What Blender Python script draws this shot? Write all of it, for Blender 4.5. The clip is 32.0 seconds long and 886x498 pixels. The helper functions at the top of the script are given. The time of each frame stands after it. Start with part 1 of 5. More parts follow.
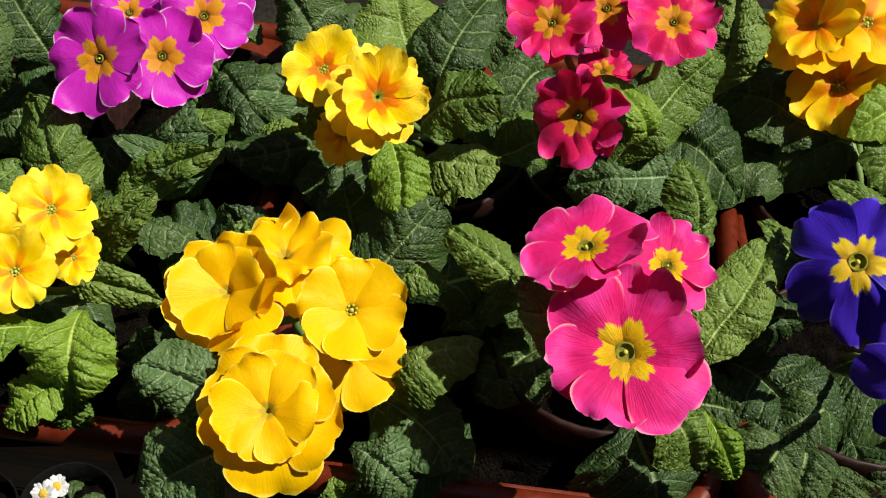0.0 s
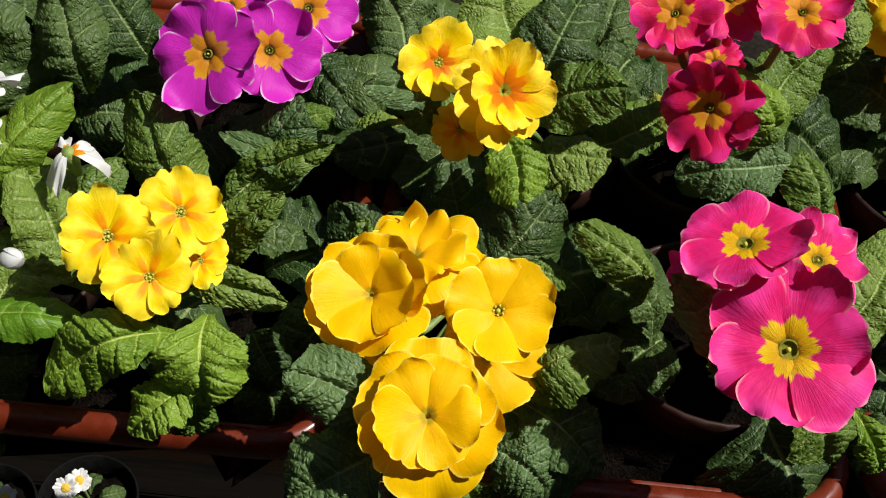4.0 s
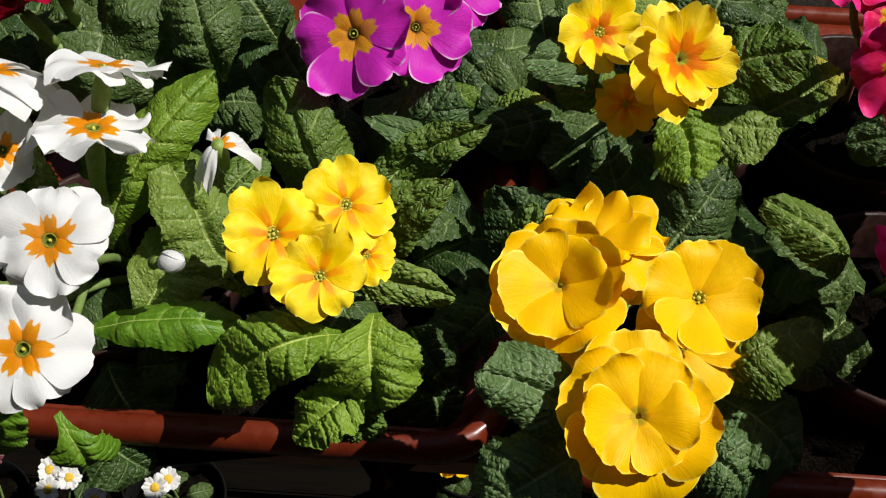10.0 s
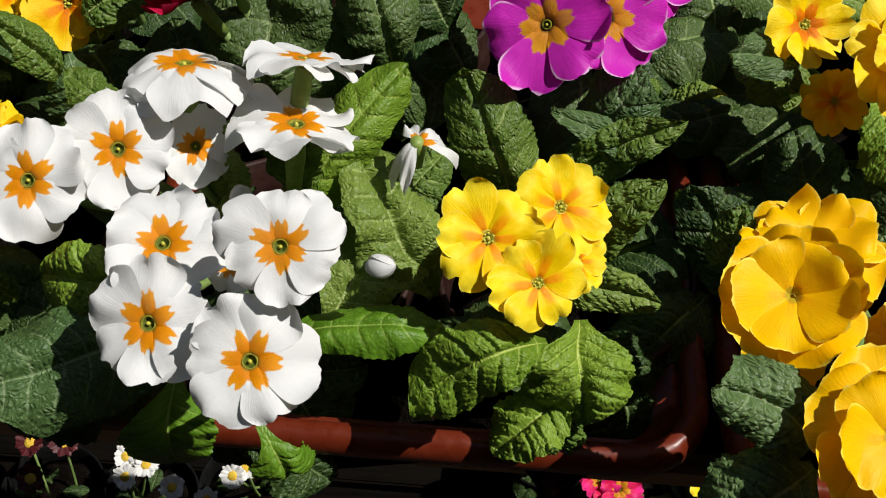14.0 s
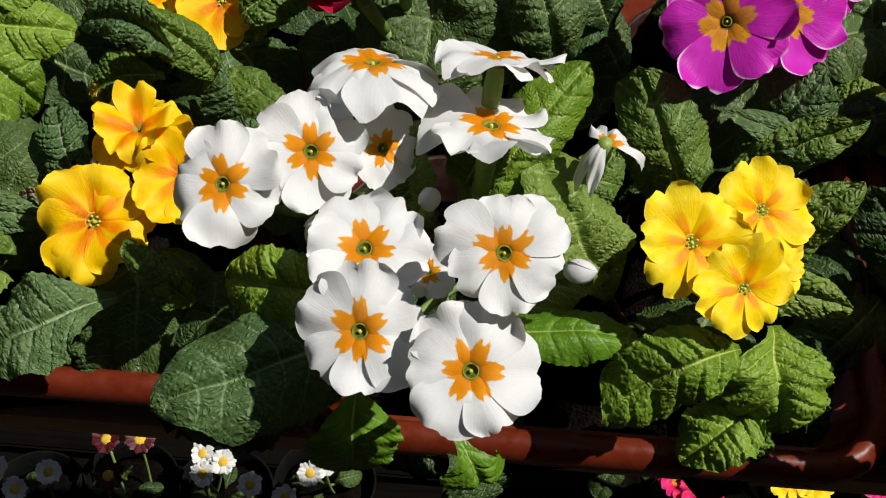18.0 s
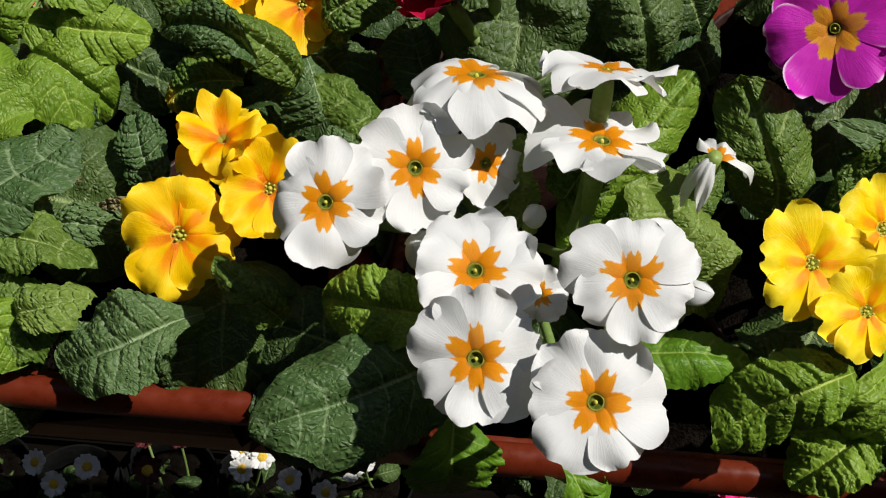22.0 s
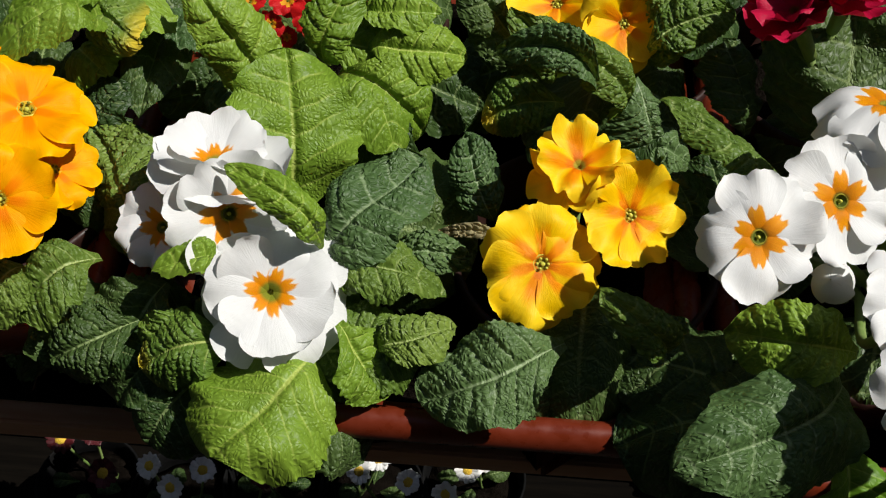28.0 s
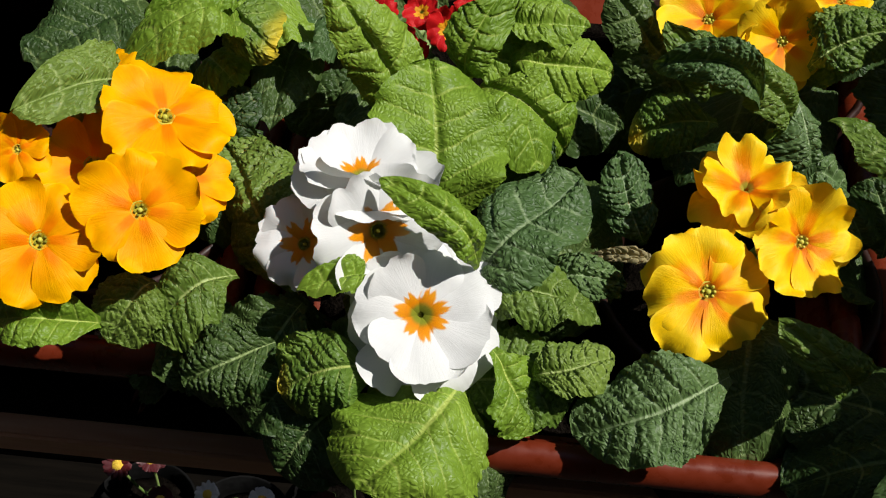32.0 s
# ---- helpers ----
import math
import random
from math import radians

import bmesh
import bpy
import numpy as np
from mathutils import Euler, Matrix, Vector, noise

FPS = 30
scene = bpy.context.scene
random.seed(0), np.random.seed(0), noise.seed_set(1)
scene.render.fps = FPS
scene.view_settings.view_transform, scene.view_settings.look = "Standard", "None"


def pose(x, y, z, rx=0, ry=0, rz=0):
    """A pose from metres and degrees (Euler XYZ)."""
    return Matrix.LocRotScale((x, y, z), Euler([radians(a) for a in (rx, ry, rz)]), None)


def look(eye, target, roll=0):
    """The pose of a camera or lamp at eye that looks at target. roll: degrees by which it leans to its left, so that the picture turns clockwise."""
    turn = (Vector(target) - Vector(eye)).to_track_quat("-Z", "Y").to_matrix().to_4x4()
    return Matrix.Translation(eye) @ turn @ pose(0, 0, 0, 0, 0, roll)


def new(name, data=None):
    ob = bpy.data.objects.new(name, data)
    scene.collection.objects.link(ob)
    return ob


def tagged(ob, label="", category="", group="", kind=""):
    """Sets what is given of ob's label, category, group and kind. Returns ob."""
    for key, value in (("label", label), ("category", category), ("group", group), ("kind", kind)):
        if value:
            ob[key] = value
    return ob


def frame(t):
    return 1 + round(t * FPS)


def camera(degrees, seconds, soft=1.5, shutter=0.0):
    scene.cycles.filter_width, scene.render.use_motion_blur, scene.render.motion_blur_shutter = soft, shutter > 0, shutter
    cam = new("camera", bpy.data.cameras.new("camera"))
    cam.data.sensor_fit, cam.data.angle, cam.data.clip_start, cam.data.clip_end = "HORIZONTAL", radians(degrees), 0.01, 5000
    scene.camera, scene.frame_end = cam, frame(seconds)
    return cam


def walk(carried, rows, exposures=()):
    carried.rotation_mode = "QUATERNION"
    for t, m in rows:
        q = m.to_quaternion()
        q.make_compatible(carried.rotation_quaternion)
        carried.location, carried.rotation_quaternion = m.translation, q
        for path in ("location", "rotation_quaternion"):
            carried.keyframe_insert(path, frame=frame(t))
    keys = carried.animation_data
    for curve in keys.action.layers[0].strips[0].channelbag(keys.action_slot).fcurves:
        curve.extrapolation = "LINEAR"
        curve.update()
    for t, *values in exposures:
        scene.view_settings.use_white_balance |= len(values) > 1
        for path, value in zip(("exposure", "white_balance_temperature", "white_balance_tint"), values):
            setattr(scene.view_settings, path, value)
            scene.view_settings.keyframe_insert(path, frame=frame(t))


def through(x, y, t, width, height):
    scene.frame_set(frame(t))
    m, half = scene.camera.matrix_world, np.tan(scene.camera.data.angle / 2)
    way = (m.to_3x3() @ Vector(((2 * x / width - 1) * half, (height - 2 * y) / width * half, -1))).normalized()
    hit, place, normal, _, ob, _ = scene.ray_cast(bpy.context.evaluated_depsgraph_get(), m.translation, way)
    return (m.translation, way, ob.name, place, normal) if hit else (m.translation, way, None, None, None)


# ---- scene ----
cam = camera(41.0, 32.0, 1.15)
PATH = [
    (0, (0.0058, -0.2536, 1.1793), (-0.0072, 0.0467, 0.8444), 4.93),
    (0.5, (0.0047, -0.2518, 1.1785), (-0.0128, 0.0478, 0.8432), 4.20),
    (1, (0.0006, -0.2499, 1.1789), (-0.0180, 0.0481, 0.8423), 4.02),
    (1.5, (-0.0074, -0.2486, 1.1804), (-0.0227, 0.0475, 0.8419), 4.54),
    (2, (-0.0176, -0.2486, 1.1812), (-0.0272, 0.0466, 0.8418), 5.38),
    (2.5, (-0.0276, -0.2490, 1.1806), (-0.0319, 0.0461, 0.8409), 6.04),
    (3, (-0.0367, -0.2491, 1.1790), (-0.0370, 0.0460, 0.8393), 6.41),
    (3.5, (-0.0450, -0.2492, 1.1770), (-0.0422, 0.0459, 0.8373), 6.56),
    (5.5, (-0.0735, -0.2491, 1.1692), (-0.0634, 0.0458, 0.8295), 6.52),
    (6, (-0.0805, -0.2481, 1.1666), (-0.0683, 0.0465, 0.8266), 6.50),
    (6.5, (-0.0871, -0.2470, 1.1638), (-0.0731, 0.0474, 0.8238), 6.48),
    (7, (-0.0926, -0.2455, 1.1614), (-0.0776, 0.0484, 0.8209), 6.39),
    (7.5, (-0.0970, -0.2439, 1.1591), (-0.0817, 0.0496, 0.8184), 6.27),
    (8, (-0.0992, -0.2423, 1.1576), (-0.0859, 0.0507, 0.8163), 5.87),
    (8.5, (-0.0991, -0.2398, 1.1571), (-0.0903, 0.0515, 0.8142), 5.08),
    (9, (-0.0987, -0.2375, 1.1560), (-0.0946, 0.0529, 0.8122), 4.31),
    (9.5, (-0.0982, -0.2353, 1.1545), (-0.0989, 0.0546, 0.8103), 3.53),
    (10, (-0.0974, -0.2324, 1.1540), (-0.1033, 0.0559, 0.8085), 2.71),
    (10.5, (-0.0972, -0.2298, 1.1535), (-0.1080, 0.0569, 0.8069), 1.99),
    (11, (-0.0978, -0.2277, 1.1525), (-0.1139, 0.0580, 0.8052), 1.17),
    (11.5, (-0.1011, -0.2256, 1.1513), (-0.1213, 0.0590, 0.8033), 0.56),
    (12, (-0.1089, -0.2239, 1.1486), (-0.1294, 0.0608, 0.8008), 0.58),
    (12.5, (-0.1195, -0.2228, 1.1445), (-0.1378, 0.0632, 0.7976), 1.05),
    (13, (-0.1315, -0.2214, 1.1427), (-0.1463, 0.0640, 0.7952), 1.73),
    (13.5, (-0.1437, -0.2200, 1.1434), (-0.1551, 0.0631, 0.7938), 2.34),
    (14, (-0.1541, -0.2193, 1.1436), (-0.1645, 0.0624, 0.7928), 2.49),
    (14.5, (-0.1628, -0.2191, 1.1430), (-0.1741, 0.0622, 0.7919), 2.32),
    (15, (-0.1712, -0.2191, 1.1422), (-0.1829, 0.0621, 0.7911), 2.26),
    (15.5, (-0.1802, -0.2191, 1.1411), (-0.1908, 0.0623, 0.7901), 2.44),
    (17.5, (-0.1981, -0.2159, 1.1392), (-0.2156, 0.0630, 0.7864), 1.33),
    (18, (-0.2018, -0.2153, 1.1384), (-0.2192, 0.0635, 0.7856), 1.33),
    (18.5, (-0.2058, -0.2150, 1.1378), (-0.2221, 0.0639, 0.7850), 1.50),
    (19, (-0.2090, -0.2145, 1.1370), (-0.2241, 0.0646, 0.7843), 1.67),
    (19.5, (-0.2105, -0.2131, 1.1363), (-0.2259, 0.0655, 0.7833), 1.65),
    (20, (-0.2115, -0.2111, 1.1358), (-0.2276, 0.0667, 0.7821), 1.54),
    (20.5, (-0.2130, -0.2092, 1.1349), (-0.2298, 0.0681, 0.7808), 1.49),
    (21, (-0.2155, -0.2072, 1.1339), (-0.2335, 0.0696, 0.7795), 1.34),
    (21.5, (-0.2198, -0.2049, 1.1338), (-0.2398, 0.0705, 0.7785), 1.01),
    (22, (-0.2279, -0.2027, 1.1353), (-0.2485, 0.0702, 0.7781), 0.82),
    (22.5, (-0.2398, -0.2011, 1.1371), (-0.2588, 0.0694, 0.7781), 0.89),
    (23, (-0.2531, -0.2007, 1.1376), (-0.2696, 0.0694, 0.7780), 1.17),
    (23.5, (-0.2666, -0.2005, 1.1374), (-0.2800, 0.0700, 0.7780), 1.61),
    (24, (-0.2793, -0.1998, 1.1379), (-0.2898, 0.0702, 0.7780), 1.99),
    (24.5, (-0.2897, -0.1983, 1.1388), (-0.2992, 0.0701, 0.7776), 2.02),
    (25, (-0.2975, -0.1964, 1.1392), (-0.3082, 0.0701, 0.7768), 1.67),
    (25.5, (-0.3038, -0.1948, 1.1388), (-0.3168, 0.0705, 0.7756), 1.24),
    (27.5, (-0.3342, -0.1972, 1.1374), (-0.3444, 0.0706, 0.7760), 2.14),
    (28, (-0.3402, -0.1977, 1.1363), (-0.3511, 0.0711, 0.7756), 2.21),
    (28.5, (-0.3454, -0.1980, 1.1348), (-0.3578, 0.0719, 0.7749), 2.07),
    (29, (-0.3504, -0.1980, 1.1329), (-0.3645, 0.0731, 0.7740), 1.90),
    (29.5, (-0.3560, -0.1981, 1.1308), (-0.3707, 0.0746, 0.7731), 1.91),
    (30, (-0.3621, -0.1978, 1.1284), (-0.3765, 0.0764, 0.7719), 2.13),
    (30.5, (-0.3674, -0.1970, 1.1260), (-0.3819, 0.0786, 0.7706), 2.30),
    (31, (-0.3713, -0.1955, 1.1234), (-0.3872, 0.0812, 0.7688), 2.32),
    (31.5, (-0.3743, -0.1935, 1.1207), (-0.3923, 0.0839, 0.7668), 2.20),
    (32, (-0.3770, -0.1914, 1.1180), (-0.3973, 0.0867, 0.7648), 1.98),
]
EXPOSURES = [(0.0, 0.28), (3.0, 0.24), (6.5, 0.12), (10.0, 0.08), (15.0, 0.02), (22.0, 0.03), (28.0, 0.08), (32.0, 0.14)]
walk(cam, [(t, look(eye, target, roll)) for t, eye, target, roll in PATH], EXPOSURES)

# ---- light ----
SUN_AZIMUTH, SUN_HEIGHT = radians(95), radians(58)
world = bpy.data.worlds.new("sky")
scene.world = world
world.use_nodes = True
sky = world.node_tree.nodes.new("ShaderNodeTexSky")
sky.sky_type, sky.sun_disc = "NISHITA", False
sky.sun_elevation, sky.sun_rotation = SUN_HEIGHT, SUN_AZIMUTH
world.node_tree.links.new(sky.outputs["Color"], world.node_tree.nodes["Background"].inputs["Color"])
world.node_tree.nodes["Background"].inputs["Strength"].default_value = 0.05
sun = new("sun", bpy.data.lights.new("sun", "SUN"))
sun.data.energy, sun.data.angle, sun.data.color = 5.0, radians(0.5), (1.0, 0.965, 0.905)
toward_sun = Vector((math.sin(SUN_AZIMUTH) * math.cos(SUN_HEIGHT), math.cos(SUN_AZIMUTH) * math.cos(SUN_HEIGHT), math.sin(SUN_HEIGHT)))
sun.matrix_world = look(toward_sun * 5, (0, 0, 0))


# ---- materials ----
class Nodes:
    """Short hand for building a node material."""

    def __init__(self, name):
        self.mat = bpy.data.materials.new(name)
        self.mat.use_nodes = True
        self.tree = self.mat.node_tree
        self.tree.nodes.clear()
        self.out = self.add("ShaderNodeOutputMaterial")

    def add(self, kind):
        return self.tree.nodes.new(kind)

    def put(self, socket, value):
        if isinstance(value, bpy.types.NodeSocket):
            self.tree.links.new(value, socket)
        elif isinstance(value, (tuple, list)) and len(value) == 3 and socket.type == "RGBA":
            socket.default_value = (*value, 1)
        else:
            socket.default_value = value

    def math(self, op, a, b=0.0, c=0.0):
        node = self.add("ShaderNodeMath")
        node.operation = op
        for socket, value in zip(node.inputs, (a, b, c)):
            self.put(socket, value)
        return node.outputs[0]

    def ramp(self, value, low, high, a=0.0, b=1.0):
        node = self.add("ShaderNodeMapRange")
        node.interpolation_type = "SMOOTHSTEP"
        for socket, v in zip(node.inputs, (value, low, high, a, b)):
            self.put(socket, v)
        return node.outputs[0]

    def mix(self, factor, a, b, blend="MIX"):
        node = self.add("ShaderNodeMix")
        node.data_type, node.blend_type = "RGBA", blend
        self.put(node.inputs[0], factor)
        self.put(node.inputs[6], a)
        self.put(node.inputs[7], b)
        return node.outputs[2]

    def noise(self, vector, scale, detail=3.0, rough=0.55):
        node = self.add("ShaderNodeTexNoise")
        self.put(node.inputs["Vector"], vector)
        node.inputs["Scale"].default_value, node.inputs["Detail"].default_value, node.inputs["Roughness"].default_value = scale, detail, rough
        return node.outputs["Fac"]

    def voronoi(self, vector, scale, feature="F1"):
        node = self.add("ShaderNodeTexVoronoi")
        node.feature = feature
        self.put(node.inputs["Vector"], vector)
        node.inputs["Scale"].default_value = scale
        return node.outputs["Distance"]

    def place(self):
        return self.add("ShaderNodeTexCoord").outputs["Object"]

    def uv(self, name):
        node = self.add("ShaderNodeUVMap")
        node.uv_map = name
        return node.outputs["UV"]

    def split(self, vector):
        node = self.add("ShaderNodeSeparateXYZ")
        self.put(node.inputs[0], vector)
        return node.outputs

    def stretch(self, vector, scale):
        node = self.add("ShaderNodeMapping")
        self.put(node.inputs["Vector"], vector)
        node.inputs["Scale"].default_value = scale
        return node.outputs[0]

    def random(self):
        return self.add("ShaderNodeObjectInfo").outputs["Random"]

    def bump(self, height, strength, distance):
        node = self.add("ShaderNodeBump")
        node.inputs["Strength"].default_value, node.inputs["Distance"].default_value = strength, distance
        self.put(node.inputs["Height"], height)
        return node.outputs[0]

    def finish(self, colour, rough, normal=None, glow=None, through=0.0, specular=0.5, sheen=0.0):
        shade = self.add("ShaderNodeBsdfPrincipled")
        self.put(shade.inputs["Base Color"], colour)
        self.put(shade.inputs["Roughness"], rough)
        shade.inputs["Specular IOR Level"].default_value = specular
        if sheen:
            shade.inputs["Sheen Weight"].default_value = sheen
        if normal is not None:
            self.put(shade.inputs["Normal"], normal)
        last = shade.outputs[0]
        if through:
            thin = self.add("ShaderNodeBsdfTranslucent")
            self.put(thin.inputs["Color"], glow if glow is not None else colour)
            if normal is not None:
                self.put(thin.inputs["Normal"], normal)
            join = self.add("ShaderNodeMixShader")
            join.inputs[0].default_value = through
            self.tree.links.new(last, join.inputs[1])
            self.tree.links.new(thin.outputs[0], join.inputs[2])
            last = join.outputs[0]
        self.tree.links.new(last, self.out.inputs[0])
        return self.mat


def leaf_material(name, deep, pale, vein, tip=None, relief=1.0):
    """Puckered primrose leaf: rounded blisters between a net of fine veins. The shape map runs along and across the blade, the other is in metres."""
    n = Nodes(name)
    along, across, _ = n.split(n.uv("shape"))
    flat = n.uv("metres")
    off = n.math("ABSOLUTE", n.math("SUBTRACT", across, 0.5))
    rand = n.random()
    warp = n.add("ShaderNodeTexNoise")
    n.put(warp.inputs["Vector"], flat)
    warp.inputs["Scale"].default_value = 110
    bent = n.add("ShaderNodeVectorMath")
    bent.operation = "MULTIPLY_ADD"
    n.put(bent.inputs[0], warp.outputs["Color"])
    bent.inputs[1].default_value = (0.006, 0.006, 0.0)
    n.put(bent.inputs[2], flat)
    net = bent.outputs[0]
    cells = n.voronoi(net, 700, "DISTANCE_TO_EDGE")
    fine = n.noise(flat, 1500, 2)
    broad = n.noise(flat, 55, 3)
    middle = n.noise(flat, 260, 3)
    crease_shade = n.ramp(cells, 0.0, 0.16, 1.0, 0.0)
    midline = n.ramp(n.math("DIVIDE", off, n.math("SUBTRACT", 1.25, along)), 0.008, 0.030, 1.0, 0.0)
    base = n.mix(n.ramp(n.math("ADD", n.math("MULTIPLY", broad, 0.8), n.math("MULTIPLY", rand, 0.45)), 0.35, 0.95), deep, pale)
    base = n.mix(n.math("MULTIPLY", n.ramp(middle, 0.45, 0.75), 0.35), base, tuple(min(1.0, c * 1.35) for c in pale))
    # Shade in the seams between blisters is painted into the leaf colour.
    base = n.mix(n.math("MULTIPLY", crease_shade, 0.30), base, tuple(c * 0.6 for c in deep))
    base = n.mix(n.math("MULTIPLY", midline, n.ramp(along, 0.1, 0.9, 0.9, 0.35)), base, vein)
    rib, aside, _ = n.split(n.uv("veins"))
    ribline = n.ramp(n.math("ABSOLUTE", n.math("SUBTRACT", n.math("FRACT", n.math("ADD", rib, n.math("MULTIPLY", middle, 0.12))), 0.56)), 0.015, 0.075, 1.0, 0.0)
    ribline = n.math("MULTIPLY", ribline, n.ramp(n.math("ABSOLUTE", aside), 0.28, 0.46, 1.0, 0.0))
    base = n.mix(n.math("MULTIPLY", ribline, 0.38), base, vein)
    if tip:
        base = n.mix(n.math("MULTIPLY", n.ramp(n.math("ADD", along, n.math("MULTIPLY", broad, 0.5)), 1.0, 1.3), 0.9), base, tip)
    height = n.ramp(cells, 0.0, 0.42)
    height = n.math("MULTIPLY_ADD", fine, 0.07, height)
    normal = n.bump(height, 0.65 * relief, 0.0007)
    glow = n.mix(0.6, base, (0.24, 0.38, 0.02))
    return n.finish(base, n.ramp(middle, 0.2, 0.8, 0.42, 0.56), normal, glow, 0.14, 0.33)


def petal_material(name, main, eye, flare, eye_size, flare_size, edge=None, pale=None, glow=None, star=0.5, grain=0.3, throat=(0.12, 0.16, 0.02), relief=0.35, split=0.35, ring=0.10, spots=None, gloss=0.18, thin=0.22):
    """Petal: the shape map runs from the throat outwards and across; the disc map holds the distance from the flower's middle and the turn in petals. An eye with two-lobed teeth, a flare along each petal, fine veins, and sometimes a pale rim or wash."""
    n = Nodes(name)
    out, across, _ = n.split(n.uv("shape"))
    reach, turn, _ = n.split(n.uv("metres"))
    off = n.math("ABSOLUTE", n.math("SUBTRACT", across, 0.5))
    rand = n.random()
    fan = n.add("ShaderNodeCombineXYZ")
    n.put(fan.inputs[0], n.math("MULTIPLY", turn, 34.0))
    n.put(fan.inputs[1], n.math("MULTIPLY", out, 2.6))
    n.put(fan.inputs[2], n.math("MULTIPLY", rand, 40.0))
    veins = n.noise(fan.outputs[0], 1.0, 4, 0.6)
    cloud = n.add("ShaderNodeCombineXYZ")
    n.put(cloud.inputs[0], n.math("MULTIPLY", across, 2.5))
    n.put(cloud.inputs[1], n.math("MULTIPLY", out, 2.5))
    n.put(cloud.inputs[2], n.math("MULTIPLY", rand, 17.0))
    wash = n.noise(cloud.outputs[0], 1.0, 2)
    swing = n.math("COSINE", n.math("MULTIPLY", turn, math.tau))
    gap = n.math("POWER", n.math("MULTIPLY_ADD", swing, -0.5, 0.5), 1.5)
    cleft = n.math("MULTIPLY", n.ramp(n.math("MULTIPLY_ADD", swing, 0.5, 0.5), 0.90, 1.0), split)
    tooth = n.math("ADD", reach, n.math("MULTIPLY", n.math("MAXIMUM", gap, cleft), 0.26 * star))
    tooth = n.math("ADD", tooth, n.math("MULTIPLY", n.math("SUBTRACT", veins, 0.5), 0.13))
    tooth = n.math("ADD", tooth, n.math("MULTIPLY", n.math("SUBTRACT", wash, 0.5), 0.10))
    colour = n.mix(n.math("MULTIPLY", n.ramp(veins, 0.40, 0.68), grain), main, tuple(c * 0.62 for c in main))
    if pale:
        colour = n.mix(n.ramp(n.math("ADD", out, n.math("MULTIPLY", n.math("SUBTRACT", wash, 0.5), 1.3)), 0.50, 0.95), colour, pale)
    if edge:
        rim = n.math("MAXIMUM", n.ramp(out, 0.93, 0.985), n.math("MULTIPLY", n.ramp(off, 0.455, 0.495), n.ramp(out, 0.35, 0.6)))
        colour = n.mix(n.math("MULTIPLY", rim, 0.85), colour, edge)
    if flare:
        tongue = n.math("ADD", reach, n.math("MULTIPLY", gap, 0.42))
        tongue = n.math("ADD", tongue, n.math("MULTIPLY", n.math("SUBTRACT", veins, 0.5), 0.26))
        colour = n.mix(n.math("MULTIPLY", n.ramp(tongue, flare_size * 0.55, flare_size, 1.0, 0.0), 0.92), colour, flare)
    if eye:
        shade = n.mix(n.ramp(veins, 0.35, 0.7), eye, tuple(c * f for c, f in zip(eye, (0.92, 0.72, 0.7))))
        shade = n.mix(n.ramp(reach, eye_size * 0.35, eye_size * 0.95), tuple(c * f for c, f in zip(eye, (0.80, 0.62, 1.0))), shade)
        colour = n.mix(n.ramp(tooth, eye_size - 0.022, eye_size + 0.022, 1.0, 0.0), colour, shade)
    colour = n.mix(n.ramp(reach, ring * 0.8, ring * 1.45, 1.0, 0.0), colour, throat)
    if spots:
        speck = n.add("ShaderNodeCombineXYZ")
        n.put(speck.inputs[0], n.math("MULTIPLY", across, 16.0))
        n.put(speck.inputs[1], n.math("MULTIPLY", out, 22.0))
        n.put(speck.inputs[2], n.math("MULTIPLY", rand, 90.0))
        mark = n.math("MULTIPLY", n.ramp(n.noise(speck.outputs[0], 1.0, 3), 0.66, 0.72), n.math("MULTIPLY", n.ramp(out, 0.72, 0.96), n.ramp(rand, 0.55, 0.75)))
        colour = n.mix(n.math("MULTIPLY", mark, 0.7), colour, spots)
    normal = n.bump(n.math("ADD", n.math("MULTIPLY", veins, 0.5), n.math("MULTIPLY", wash, 1.6)), relief, 0.0010)
    return n.finish(colour, n.ramp(veins, 0.3, 0.7, 0.42, 0.54), normal, glow if glow is not None else colour, thin, gloss)


def plain_material(name, a, b, scale, rough=0.5, relief=0.3, depth=0.001, specular=0.5, stretch=(1, 1, 1), through=0.0, fine=8.0):
    n = Nodes(name)
    spot = n.stretch(n.place(), stretch)
    broad, small = n.noise(spot, scale, 4), n.noise(spot, scale * fine, 3)
    mixed = n.math("MULTIPLY_ADD", small, 0.4, n.math("MULTIPLY", broad, 0.6))
    colour = n.mix(n.ramp(mixed, 0.35, 0.68), a, b)
    return n.finish(colour, n.ramp(small, 0.3, 0.7, rough - 0.1, rough + 0.12), n.bump(mixed, relief, depth), None, through, specular)


